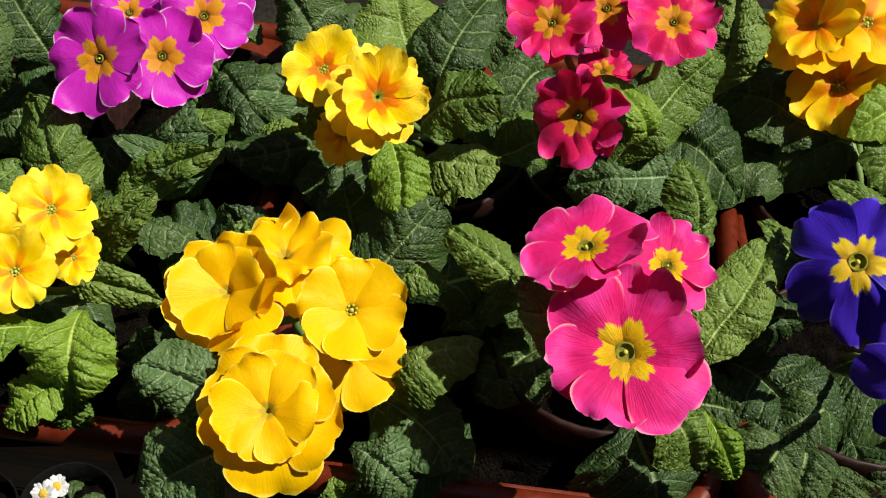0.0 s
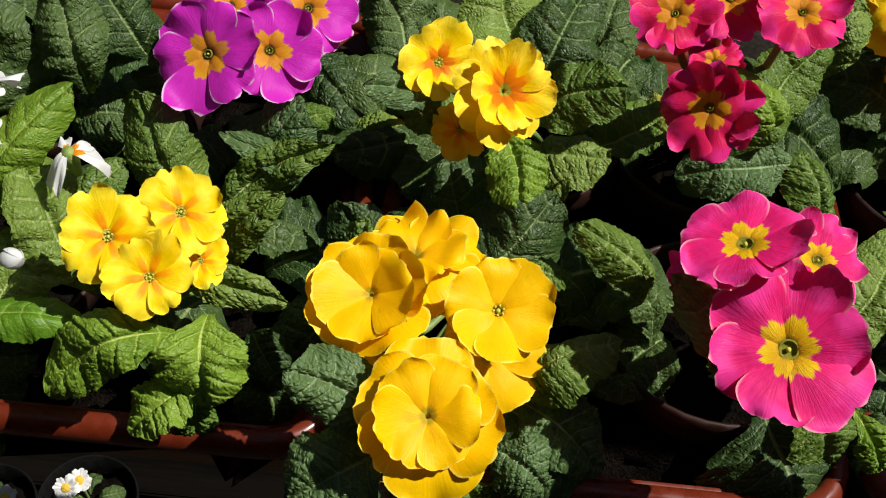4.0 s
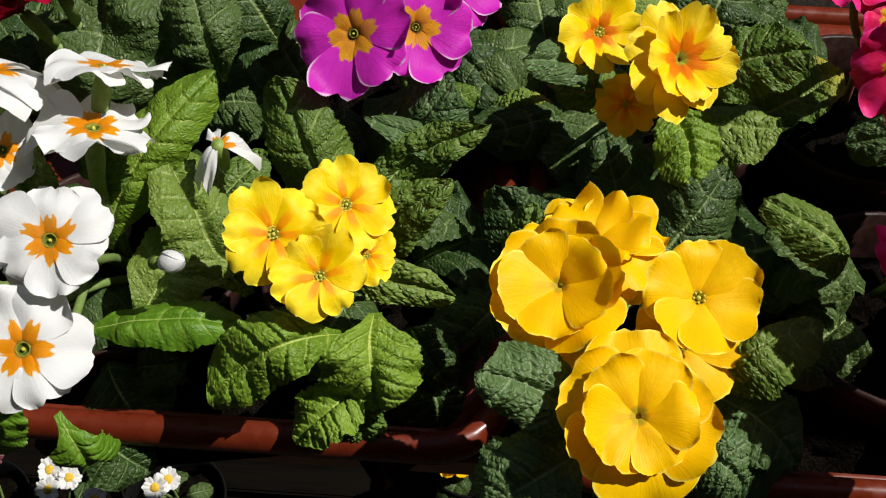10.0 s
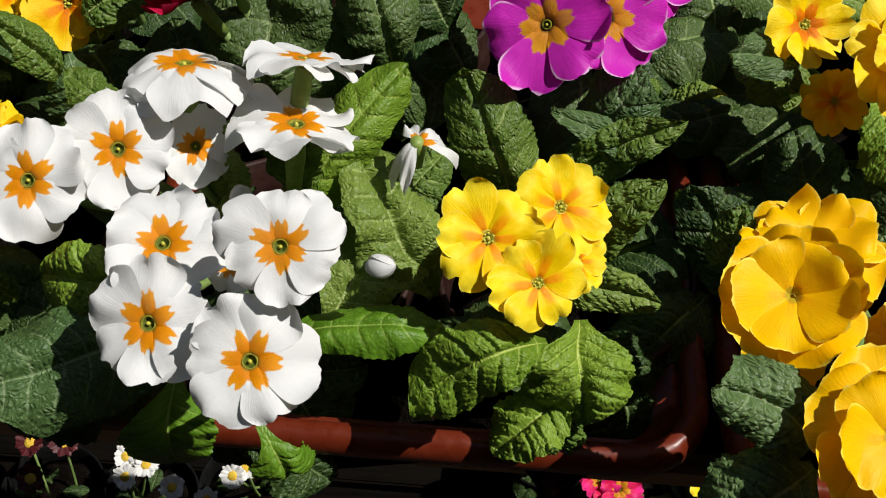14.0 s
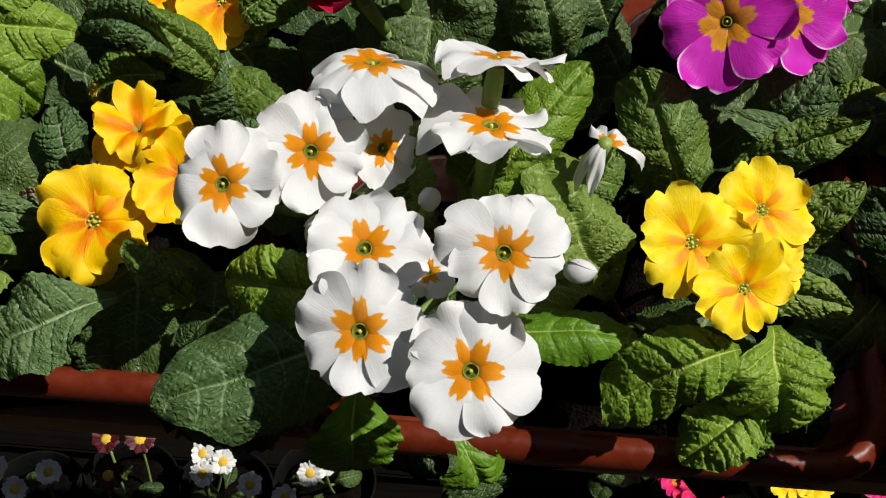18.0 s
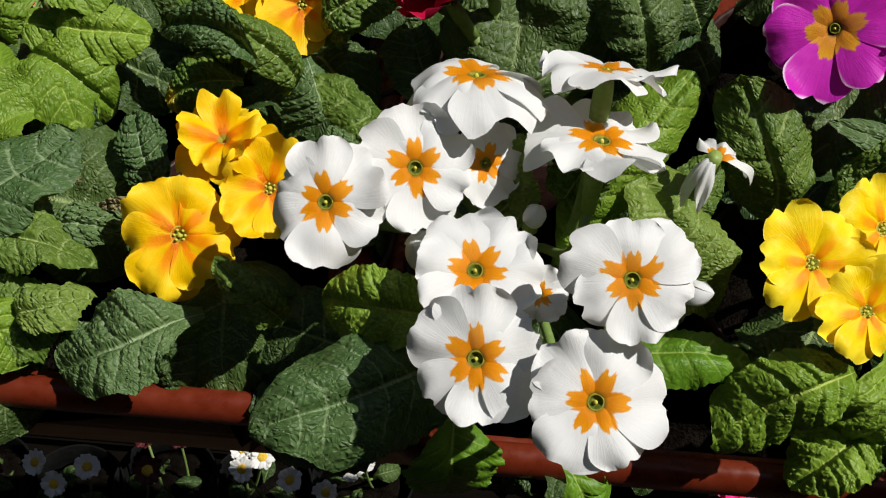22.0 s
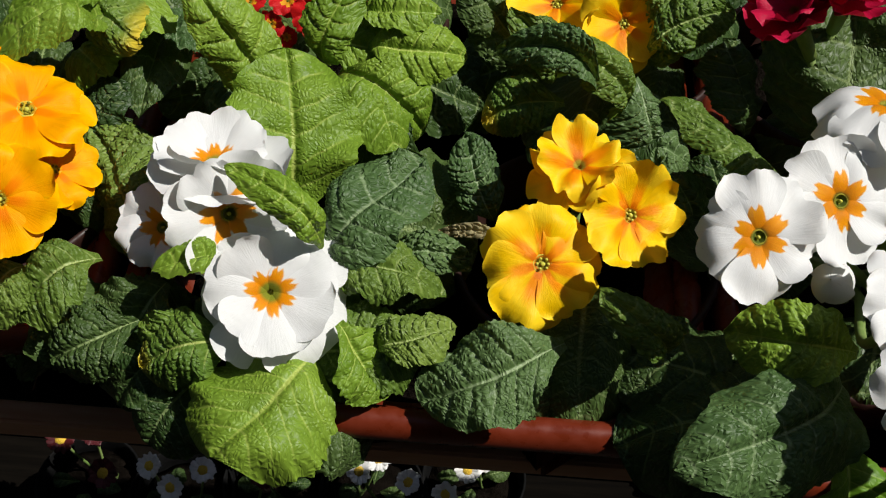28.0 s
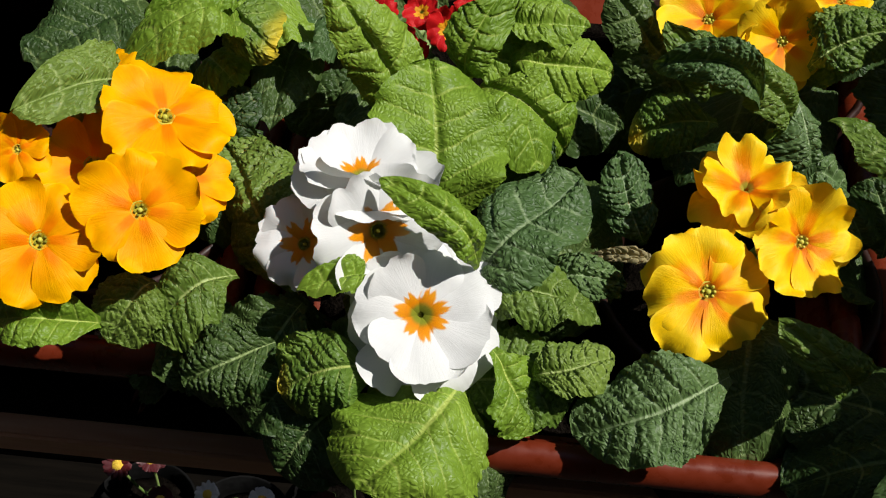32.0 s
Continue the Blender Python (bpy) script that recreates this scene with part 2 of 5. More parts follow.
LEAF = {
    # Darker leaf copy: the shade low in the plants is put into its colour.
    "dark": leaf_material("shade-darkened primrose leaf", (0.025, 0.056, 0.012), (0.078, 0.126, 0.031), (0.28, 0.36, 0.14)),
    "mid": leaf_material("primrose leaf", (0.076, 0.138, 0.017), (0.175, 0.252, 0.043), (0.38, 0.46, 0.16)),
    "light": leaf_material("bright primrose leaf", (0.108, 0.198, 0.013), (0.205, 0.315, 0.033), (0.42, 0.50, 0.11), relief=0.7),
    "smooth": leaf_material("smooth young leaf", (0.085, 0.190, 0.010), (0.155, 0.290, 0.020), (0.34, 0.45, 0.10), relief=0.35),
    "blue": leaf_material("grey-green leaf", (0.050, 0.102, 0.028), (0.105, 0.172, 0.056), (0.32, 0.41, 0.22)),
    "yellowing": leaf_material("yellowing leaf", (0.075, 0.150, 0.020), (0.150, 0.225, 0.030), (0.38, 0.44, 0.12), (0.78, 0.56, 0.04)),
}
PETAL = {
    "yellow": petal_material("golden yellow petal", (0.92, 0.55, 0.0), (0.78, 0.34, 0.004), (0.86, 0.47, 0.003), 0.15, 0.40, edge=(0.95, 0.80, 0.10), glow=(0.98, 0.62, 0.004), grain=0.20, throat=(0.46, 0.36, 0.02), relief=0.25, gloss=0.18, thin=0.22),
    "cream": petal_material("yellow petal with orange centre", (0.92, 0.64, 0.0), (0.82, 0.25, 0.0), (0.85, 0.30, 0.0), 0.40, 0.62, pale=(0.94, 0.72, 0.03), edge=(0.95, 0.80, 0.14), glow=(0.95, 0.58, 0.01), grain=0.35, throat=(0.34, 0.38, 0.04), relief=0.4, gloss=0.18, thin=0.22),
    "lemon": petal_material("lemon petal with orange eye", (0.92, 0.64, 0.0), (0.85, 0.32, 0.0), (0.88, 0.30, 0.0), 0.24, 0.64, pale=(0.94, 0.75, 0.03), edge=(0.95, 0.80, 0.10), glow=(0.98, 0.62, 0.002), grain=0.2, throat=(0.50, 0.54, 0.07), relief=0.25, gloss=0.18, thin=0.22),
    "ruffled": petal_material("ruffled yellow petal with orange centre", (0.91, 0.56, 0.0), (0.78, 0.23, 0.0), (0.84, 0.25, 0.0), 0.28, 0.76, pale=(0.91, 0.62, 0.015), edge=(0.92, 0.68, 0.03), glow=(0.95, 0.50, 0.01), grain=0.32, throat=(0.34, 0.30, 0.03), relief=0.35, gloss=0.18, thin=0.22),
    "orange": petal_material("apricot orange petal", (0.89, 0.36, 0.0), (0.90, 0.50, 0.0), (0.82, 0.20, 0.0), 0.16, 0.60, pale=(0.92, 0.44, 0.0), edge=(0.93, 0.52, 0.0), glow=(0.98, 0.42, 0.001), grain=0.3, throat=(0.55, 0.46, 0.04), relief=0.3, gloss=0.08),
    "white": petal_material("white petal with orange star", (0.73, 0.735, 0.73), (0.80, 0.33, 0.0), None, 0.475, 0.5, glow=(0.78, 0.80, 0.74), star=0.78, grain=0.07, throat=(0.10, 0.13, 0.02), relief=0.20, split=0.40, spots=(0.16, 0.09, 0.03), ring=0.12, gloss=0.08),
    "white_double": petal_material("white petal with small orange eye", (0.73, 0.735, 0.73), (0.80, 0.33, 0.0), None, 0.33, 0.5, glow=(0.78, 0.80, 0.74), star=0.45, grain=0.07, throat=(0.20, 0.22, 0.02), relief=0.24, split=0.5, ring=0.12, gloss=0.08),
    "purple": petal_material("magenta purple petal with white rim", (0.58, 0.024, 0.46), (0.72, 0.36, 0.012), None, 0.43, 0.5, edge=(0.80, 0.62, 0.80), glow=(0.72, 0.02, 0.60), star=0.55, grain=0.35, throat=(0.05, 0.05, 0.01), split=0.3),
    "pink": petal_material("hot pink petal", (0.80, 0.018, 0.18), (0.84, 0.60, 0.008), None, 0.39, 0.5, edge=(0.85, 0.38, 0.46), pale=(0.82, 0.045, 0.30), glow=(0.85, 0.02, 0.18), star=0.42, grain=0.62, throat=(0.24, 0.22, 0.02), split=0.45, ring=0.12, relief=0.5, gloss=0.12),
    "rose": petal_material("deep rose petal", (0.72, 0.012, 0.10), (0.72, 0.36, 0.012), None, 0.42, 0.5, edge=(0.78, 0.10, 0.26), pale=(0.76, 0.03, 0.24), glow=(0.85, 0.01, 0.09), star=0.5, grain=0.35, throat=(0.2, 0.1, 0.01), split=0.3),
    "crimson": petal_material("dark crimson petal", (0.46, 0.006, 0.045), None, None, 0, 0.3, edge=(0.62, 0.03, 0.10), glow=(0.60, 0.005, 0.04), grain=0.35, throat=(0.2, 0.1, 0.01)),
    "red": petal_material("scarlet petal", (0.55, 0.010, 0.012), (0.82, 0.45, 0.012), None, 0.44, 0.5, edge=(0.70, 0.06, 0.05), glow=(0.7, 0.02, 0.01), star=0.6, grain=0.3, throat=(0.3, 0.2, 0.01)),
    "blue": petal_material("violet blue petal", (0.050, 0.018, 0.42), (0.84, 0.66, 0.015), None, 0.40, 0.5, edge=(0.16, 0.13, 0.62), glow=(0.07, 0.02, 0.6), star=0.7, grain=0.5, throat=(0.3, 0.3, 0.02)),
}
CALYX = plain_material("pale green calyx", (0.16, 0.26, 0.04), (0.28, 0.38, 0.09), 90, 0.5, 0.3, 0.0006, through=0.15)
STEM = plain_material("downy flower stalk", (0.14, 0.24, 0.05), (0.24, 0.32, 0.10), 60, 0.55, 0.3, 0.0005, through=0.1)
REDSTEM = plain_material("reddish flower stalk", (0.25, 0.10, 0.06), (0.34, 0.20, 0.09), 60, 0.55, 0.3, 0.0005, through=0.1)
PISTIL = plain_material("yellow green pistil", (0.46, 0.46, 0.05), (0.60, 0.55, 0.11), 300, 0.8, 0.3, 0.0003, 0.15)
COLLAR = plain_material("pale yellow throat ring", (0.46, 0.42, 0.035), (0.66, 0.60, 0.10), 400, 0.75, 0.4, 0.0004, 0.15, through=0.15)
DARKCOLLAR = plain_material("olive green throat ring", (0.15, 0.15, 0.015), (0.30, 0.26, 0.03), 400, 0.8, 0.4, 0.0004, 0.12)
# Near black, so that gaps between leaves and pots read as shade.
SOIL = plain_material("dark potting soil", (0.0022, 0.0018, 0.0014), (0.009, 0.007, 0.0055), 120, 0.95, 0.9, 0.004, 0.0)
POT = plain_material("brown plastic pot", (0.016, 0.006, 0.0045), (0.032, 0.012, 0.009), 30, 0.5, 0.15, 0.0006, 0.25)
TRAY = plain_material("terracotta plastic planter", (0.095, 0.013, 0.004), (0.140, 0.021, 0.008), 14, 0.32, 0.12, 0.0006, 0.3, fine=14)
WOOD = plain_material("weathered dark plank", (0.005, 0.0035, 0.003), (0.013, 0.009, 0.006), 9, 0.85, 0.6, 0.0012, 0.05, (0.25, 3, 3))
# Plank copy near black: the shade under the stand is in its colour.
SHADEWOOD = plain_material("shade-blackened plank", (0.0018, 0.0015, 0.0012), (0.005, 0.004, 0.003), 9, 0.9, 0.6, 0.0012, 0.02, (0.25, 3, 3))
BAREWOOD = plain_material("bare plank edge", (0.54, 0.27, 0.14), (0.68, 0.40, 0.24), 12, 0.7, 0.6, 0.001, 0.3, (0.3, 3, 3))
GROUND = plain_material("dark soil ground", (0.010, 0.008, 0.006), (0.030, 0.025, 0.020), 7, 0.95, 0.7, 0.01, 0.05, fine=20)
# Blacker pot plastic for the lower tier, whose shade is painted into it.
SHADEPOT = plain_material("shade-blackened pot plastic", (0.004, 0.004, 0.004), (0.008, 0.008, 0.008), 20, 0.7, 0.2, 0.0006, 0.04)
DAISY = plain_material("white daisy ray", (0.74, 0.74, 0.72), (0.82, 0.81, 0.78), 120, 0.55, 0.3, 0.0004, through=0.2)
DAISYRED = plain_material("dark red daisy ray", (0.055, 0.003, 0.006), (0.10, 0.007, 0.010), 120, 0.55, 0.3, 0.0004, through=0.2)
DAISYEYE = plain_material("yellow daisy disc", (0.62, 0.36, 0.02), (0.74, 0.52, 0.05), 600, 0.7, 0.8, 0.0008)
BROWNED = plain_material("withered brown leaf", (0.16, 0.13, 0.06), (0.34, 0.30, 0.16), 70, 0.8, 0.7, 0.001, 0.2, through=0.1)
LEAF["withered"] = BROWNED


# ---- builders ----
def link(name, mesh, parent, material=None, label=""):
    if material:
        mesh.materials.append(material)
    ob = new(name, mesh)
    ob.parent = parent
    if label:
        ob["label"] = label
    return ob


def part(name, bm, material, parent, label=""):
    mesh = bpy.data.meshes.new(name)
    for face in bm.faces:
        face.smooth = True
    bm.to_mesh(mesh)
    bm.free()
    return link(name, mesh, parent, material, label)


def sheet(name, points, shape, metres=None, veins=None):
    """A smooth mesh from a grid of points, rows by columns, with its maps."""
    rows, cols = points.shape[:2]
    index = np.arange(rows * cols).reshape(rows, cols)
    quads = np.stack([index[:-1, :-1], index[:-1, 1:], index[1:, 1:], index[1:, :-1]], -1).reshape(-1, 4)
    mesh = bpy.data.meshes.new(name)
    mesh.from_pydata(points.reshape(-1, 3).tolist(), [], quads.tolist())
    mesh.polygons.foreach_set("use_smooth", np.ones(len(quads), bool))
    for title, grid in (("shape", shape), ("metres", metres), ("veins", veins)):
        if grid is not None:
            layer = mesh.uv_layers.new(name=title)
            layer.data.foreach_set("uv", grid.reshape(-1, 2)[quads.reshape(-1)].astype(np.float32).ravel())
    return mesh


def tube(points, radii, sides=8, cap=True):
    """A round bar along some points, as a bmesh."""
    bm = bmesh.new()
    rings, count = [], len(points)
    for i, p in enumerate(points):
        ahead = (points[min(i + 1, count - 1)] - points[max(i - 1, 0)]).normalized()
        one = ahead.orthogonal().normalized() if i == 0 else (rings[-1][1] - ahead * rings[-1][1].dot(ahead)).normalized()
        two = ahead.cross(one)
        ring = [bm.verts.new(p + radii[i] * (one * math.cos(a) + two * math.sin(a))) for a in (math.tau * k / sides for k in range(sides))]
        rings.append((ring, one))
    for (a, _), (b, _) in zip(rings, rings[1:]):
        for k in range(sides):
            bm.faces.new((a[k], a[(k + 1) % sides], b[(k + 1) % sides], b[k]))
    if cap:
        bm.faces.new(rings[0][0][::-1])
        bm.faces.new(rings[-1][0])
    return bm


def turned(profile, sides=32, centre=(0, 0, 0), wobble=0.0):
    """A lathe-turned form: a bmesh from rows of radius and height."""
    bm = bmesh.new()
    rings = []
    for radius, z in profile:
        rings.append([bm.verts.new((centre[0] + radius * math.cos(a), centre[1] + radius * math.sin(a), centre[2] + z + random.uniform(-wobble, wobble))) for a in (math.tau * k / sides for k in range(sides))])
    for a, b in zip(rings, rings[1:]):
        for k in range(sides):
            bm.faces.new((a[k], a[(k + 1) % sides], b[(k + 1) % sides], b[k]))
    for ring in (rings[0][::-1], rings[-1]):
        if (ring[0].co - ring[len(ring) // 2].co).length < 0.5:
            bm.faces.new(ring)
    return bm


def lumps(points, scale, seed, octaves=2):
    """Smooth noise at an array of points."""
    flat = points.reshape(-1, 3) * scale + (seed * 7.31, seed * 3.17, seed * 1.93)
    return np.array([noise.fractal(p, 0.8, 2.0, octaves) for p in flat.tolist()]).reshape(points.shape[:-1])


SEED = [0]


def next_seed():
    SEED[0] += 1
    return SEED[0]


LABELS = {"dark": "", "mid": "", "light": "bright yellow-green puckered leaf", "smooth": "smooth bright young leaf", "blue": "blue-green puckered leaf", "yellowing": "leaf turning yellow at its tip", "withered": "withered curled brown leaf"}


def blisters(across, strips, pitch, rng):
    """Domes between the veins: for each point, how far it lies from the seam between the two nearest domes."""
    ys = np.arange(strips.min() - pitch, strips.max() + pitch, pitch)
    xs = np.arange(across.min() - pitch, across.max() + pitch, pitch)
    gx, gy = np.meshgrid(xs, ys)
    gx = gx + (np.arange(len(ys)) % 2)[:, None] * pitch * 0.5
    seeds = np.stack([gx, gy], -1).reshape(-1, 2) + rng.uniform(-0.30, 0.30, (gx.size, 2)) * pitch
    flat = np.stack([across, strips], -1).reshape(-1, 2)
    gaps = np.sqrt(((flat[:, None, :] - seeds[None]) ** 2).sum(-1))
    two = np.partition(gaps, 1, axis=1)[:, :2]
    return ((two[:, 1] - two[:, 0]) / pitch).reshape(across.shape)


def leaf(plant, base, tip, width, arch=0.2, roll=None, kind="dark", fold=0.12, curl=0.42, pucker=1.1, twist=None, fine=True):
    """A primrose leaf from base to tip: arched along, folded at the midrib, its margins turned down, blistered between the veins."""
    seed = next_seed()
    rng = np.random.default_rng(seed)
    rows, cols = (88, 47) if fine else (34, 19)
    roll = rng.uniform(-24, 24) if roll is None else roll
    twist = rng.uniform(-28, 28) if twist is None else twist
    curl = curl * rng.uniform(0.8, 2.0)
    fold = fold + rng.uniform(-0.30, 0.42)
    base, tip = Vector(base), Vector(tip)
    axis = tip - base
    length = axis.length
    axis.normalize()
    side = axis.cross(Vector((0, -0.42, 0.9))).normalized()
    up = side.cross(axis)
    u = np.linspace(0, 1, rows)[:, None]
    v = np.sin(np.linspace(-1, 1, cols) * 1.30)[None, :] / math.sin(1.30)
    rise = np.clip(u / 0.36, 0, 1)
    swell = rise * rise * (3 - 2 * rise)
    peak = rng.uniform(0.48, 0.60)
    outline = (0.20 + 0.80 * swell) * np.clip(1 - (np.clip(u - peak, 0, 1) / (1 - peak)) ** rng.uniform(2.0, 2.4), 0, 1) ** 0.60 * (0.70 + 0.30 * np.clip(u / peak, 0, 1))
    outline = np.maximum(outline, 0.03)
    half = 0.5 * width * outline
    edge = np.abs(v) ** 4
    ragged = 0.035 * np.sin(u * 15 + seed * 2.1) * rng.uniform(0.5, 1.2) + 0.022 * np.sin(u * 41 + seed + np.sign(v)) + (0.055 if kind == "light" else 0.03) * np.abs(np.sin(u * (38 if kind == "light" else 62) + seed)) + 0.014 * np.sin(u * 131 + 3 * np.sign(v))
    across = half * v * (1 + ragged * edge)
    sway = rng.uniform(-0.07, 0.07) * length * np.sin(math.pi * u)
    along = u * length
    arch = arch * rng.uniform(1.3, 2.1)
    bow = arch * length * np.sin(math.pi * u ** 0.85) - 0.05 * length * np.clip(u - 0.7, 0, 1) ** 2 * 8
    grid = np.stack([across + 0 * u, along + 0 * v, 0 * across], -1)
    count = max(7, round(length / 0.0075))
    strips = along + 0.0016 * lumps(grid, 90, seed + 9) - 0.45 * np.abs(across)
    lift = half * (fold * np.abs(v) * (1.6 - u) - curl * np.abs(v) ** 2.4 * np.clip(u * 2.2, 0.1, 1))
    seam = blisters(across + 0.0007 * lumps(grid, 300, seed + 3), strips, 0.0020, rng)
    dome = 1 - (1 - np.clip(seam / 0.42, 0, 1)) ** 1.8
    smooth = {"smooth": 0.4, "light": 0.6}.get(kind, 1.0)
    lift = lift + pucker * smooth * 0.00085 * dome * swell * np.clip(np.abs(v) * 7, 0.0, 1)
    sides = strips / length * count
    valley = np.exp(-(np.abs((sides % 1.0) - 0.5) / 0.10) ** 2)
    lift = lift - pucker * 0.0010 * valley * swell * np.clip(np.abs(v) * 5, 0, 1) * (1 - 0.5 * edge)
    lift = lift - 0.0018 * np.exp(-(across / 0.0013) ** 2) * swell
    lift = lift + pucker * 0.0009 * lumps(grid, 85, seed) * swell + 0.0085 * lumps(grid, 30, seed + 50) * swell
    frill = np.sin(u * rng.uniform(13, 20) + np.sign(v) * rng.uniform(0, 3) + seed) + 0.5 * np.sin(u * rng.uniform(28, 40) + np.sign(v) + seed)
    lift = lift + width * 0.068 * frill * np.abs(v) ** 3 * swell
    angle = radians(roll) + radians(twist) * (u - 0.35)
    c, s = np.cos(angle), np.sin(angle)
    x, z = across * c - lift * s + sway, across * s + lift * c + bow
    points = np.array(base) + x[..., None] * np.array(side) + (along + 0 * v)[..., None] * np.array(axis) + z[..., None] * np.array(up)
    shape = np.stack([u + 0 * v, 0 * u + (v + 1) / 2], -1)
    metres = np.stack([across + 0 * u + seed * 0.37, along + 0 * v], -1)
    return link("leaf", sheet("leaf", points, shape, metres, np.stack([sides, across / (half + 1e-6) * 0.5], -1)), plant, LEAF[kind], LABELS[kind])


# petals in a ring, rings, width, notch, cup, wave
FORM = {
    "yellow": (6, 2, 0.56, 0.06, 0.06, 0.12),
    "yellow_cup": (6, 1, 0.58, 0.03, 0.50, 0.06),
    "yellow_front": (6, 2, 0.60, 0.04, 0.05, 0.07),
    "yellow_bowl": (5, 2, 0.64, 0.03, 0.40, 0.08),
    "cream": (7, 2, 0.40, 0.06, 0.26, 0.03),
    "lemon": (6, 1, 0.50, 0.12, 0.16, 0.08),
    "ruffled": (5, 2, 0.50, 0.10, 0.20, 0.15),
    "orange": (6, 1, 0.56, 0.07, 0.10, 0.10),
    "white": (6, 1, 0.56, 0.08, 0.06, 0.10),
    "white_double": (7, 2, 0.60, 0.03, 0.03, 0.04),
    "purple": (6, 1, 0.55, 0.08, 0.16, 0.06),
    "pink": (6, 1, 0.56, 0.10, 0.08, 0.07),
    "ruffled_single": (7, 1, 0.56, 0.08, 0.12, 0.13),
    "crimson": (6, 2, 0.56, 0.06, 0.70, 0.14),
    "rose": (6, 1, 0.52, 0.12, 0.08, 0.12),
    "red": (6, 1, 0.50, 0.12, 0.25, 0.08),
    "blue": (5, 1, 0.46, 0.10, -0.10, 0.12),
}


def petal_points(radius, wide, notch, cup, wave, seed, droop=0.0, rows=15, cols=13):
    rng = np.random.default_rng(seed)
    u = np.linspace(0, 1, rows)[:, None]
    v = np.linspace(-1, 1, cols)[None, :]
    half = wide * radius * (0.20 + 0.80 * np.sin(np.clip(u / 0.80, 0, 1) * math.pi / 2) ** 1.25)
    half = half * np.where(u > 0.62, np.sqrt(np.clip(1 - ((u - 0.62) / 0.52) ** 2, 0, 1)), 1)
    end = 1 - 0.10 * np.abs(v) ** 2.2 - notch * np.exp(-((v - rng.uniform(-0.1, 0.1)) / 0.20) ** 2) + 0.016 * np.sin(v * 7 + seed) + 0.008 * np.sin(v * 17 + seed * 2)
    x = half * v
    y = radius * (0.045 + 0.955 * u * end)
    lift = cup * u ** 1.4 - 0.10 * np.exp(-u / 0.07) - droop * u ** 2.2
    lift = lift + rng.uniform(-0.04, 0.09) * v * v * u + 0.085 * v * u
    lift = lift + wave * (np.sin(v * rng.uniform(3, 5) + rng.uniform(0, 6)) * u ** 2 + 0.6 * np.sin(u * 6 + v * 2 + rng.uniform(0, 6)) * u)
    lift = lift + 0.035 * np.cos(v * math.pi * 1.0) * u * (1 - u) * 3
    lift = lift + 0.007 * np.sin(v * 19 + seed) * u ** 2
    lift = lift + np.clip(u - 0.55, 0, 1) ** 2 * (rng.uniform(-0.9, 0.6) + rng.uniform(-0.5, 0.5) * v)
    lift = lift - 0.022 * np.exp(-(v / 0.10) ** 2) * u
    points = np.stack([x + 0 * u, y + 0 * v, radius * lift + 0 * v], -1)
    disc = np.stack([np.hypot(x, y + 0 * v) / radius, np.arctan2(x, y + 0 * v) / math.tau], -1)
    return points, np.stack([u * np.clip(end, 0.8, 1) + 0 * v, (v + 1) / 2 + 0 * u], -1), disc


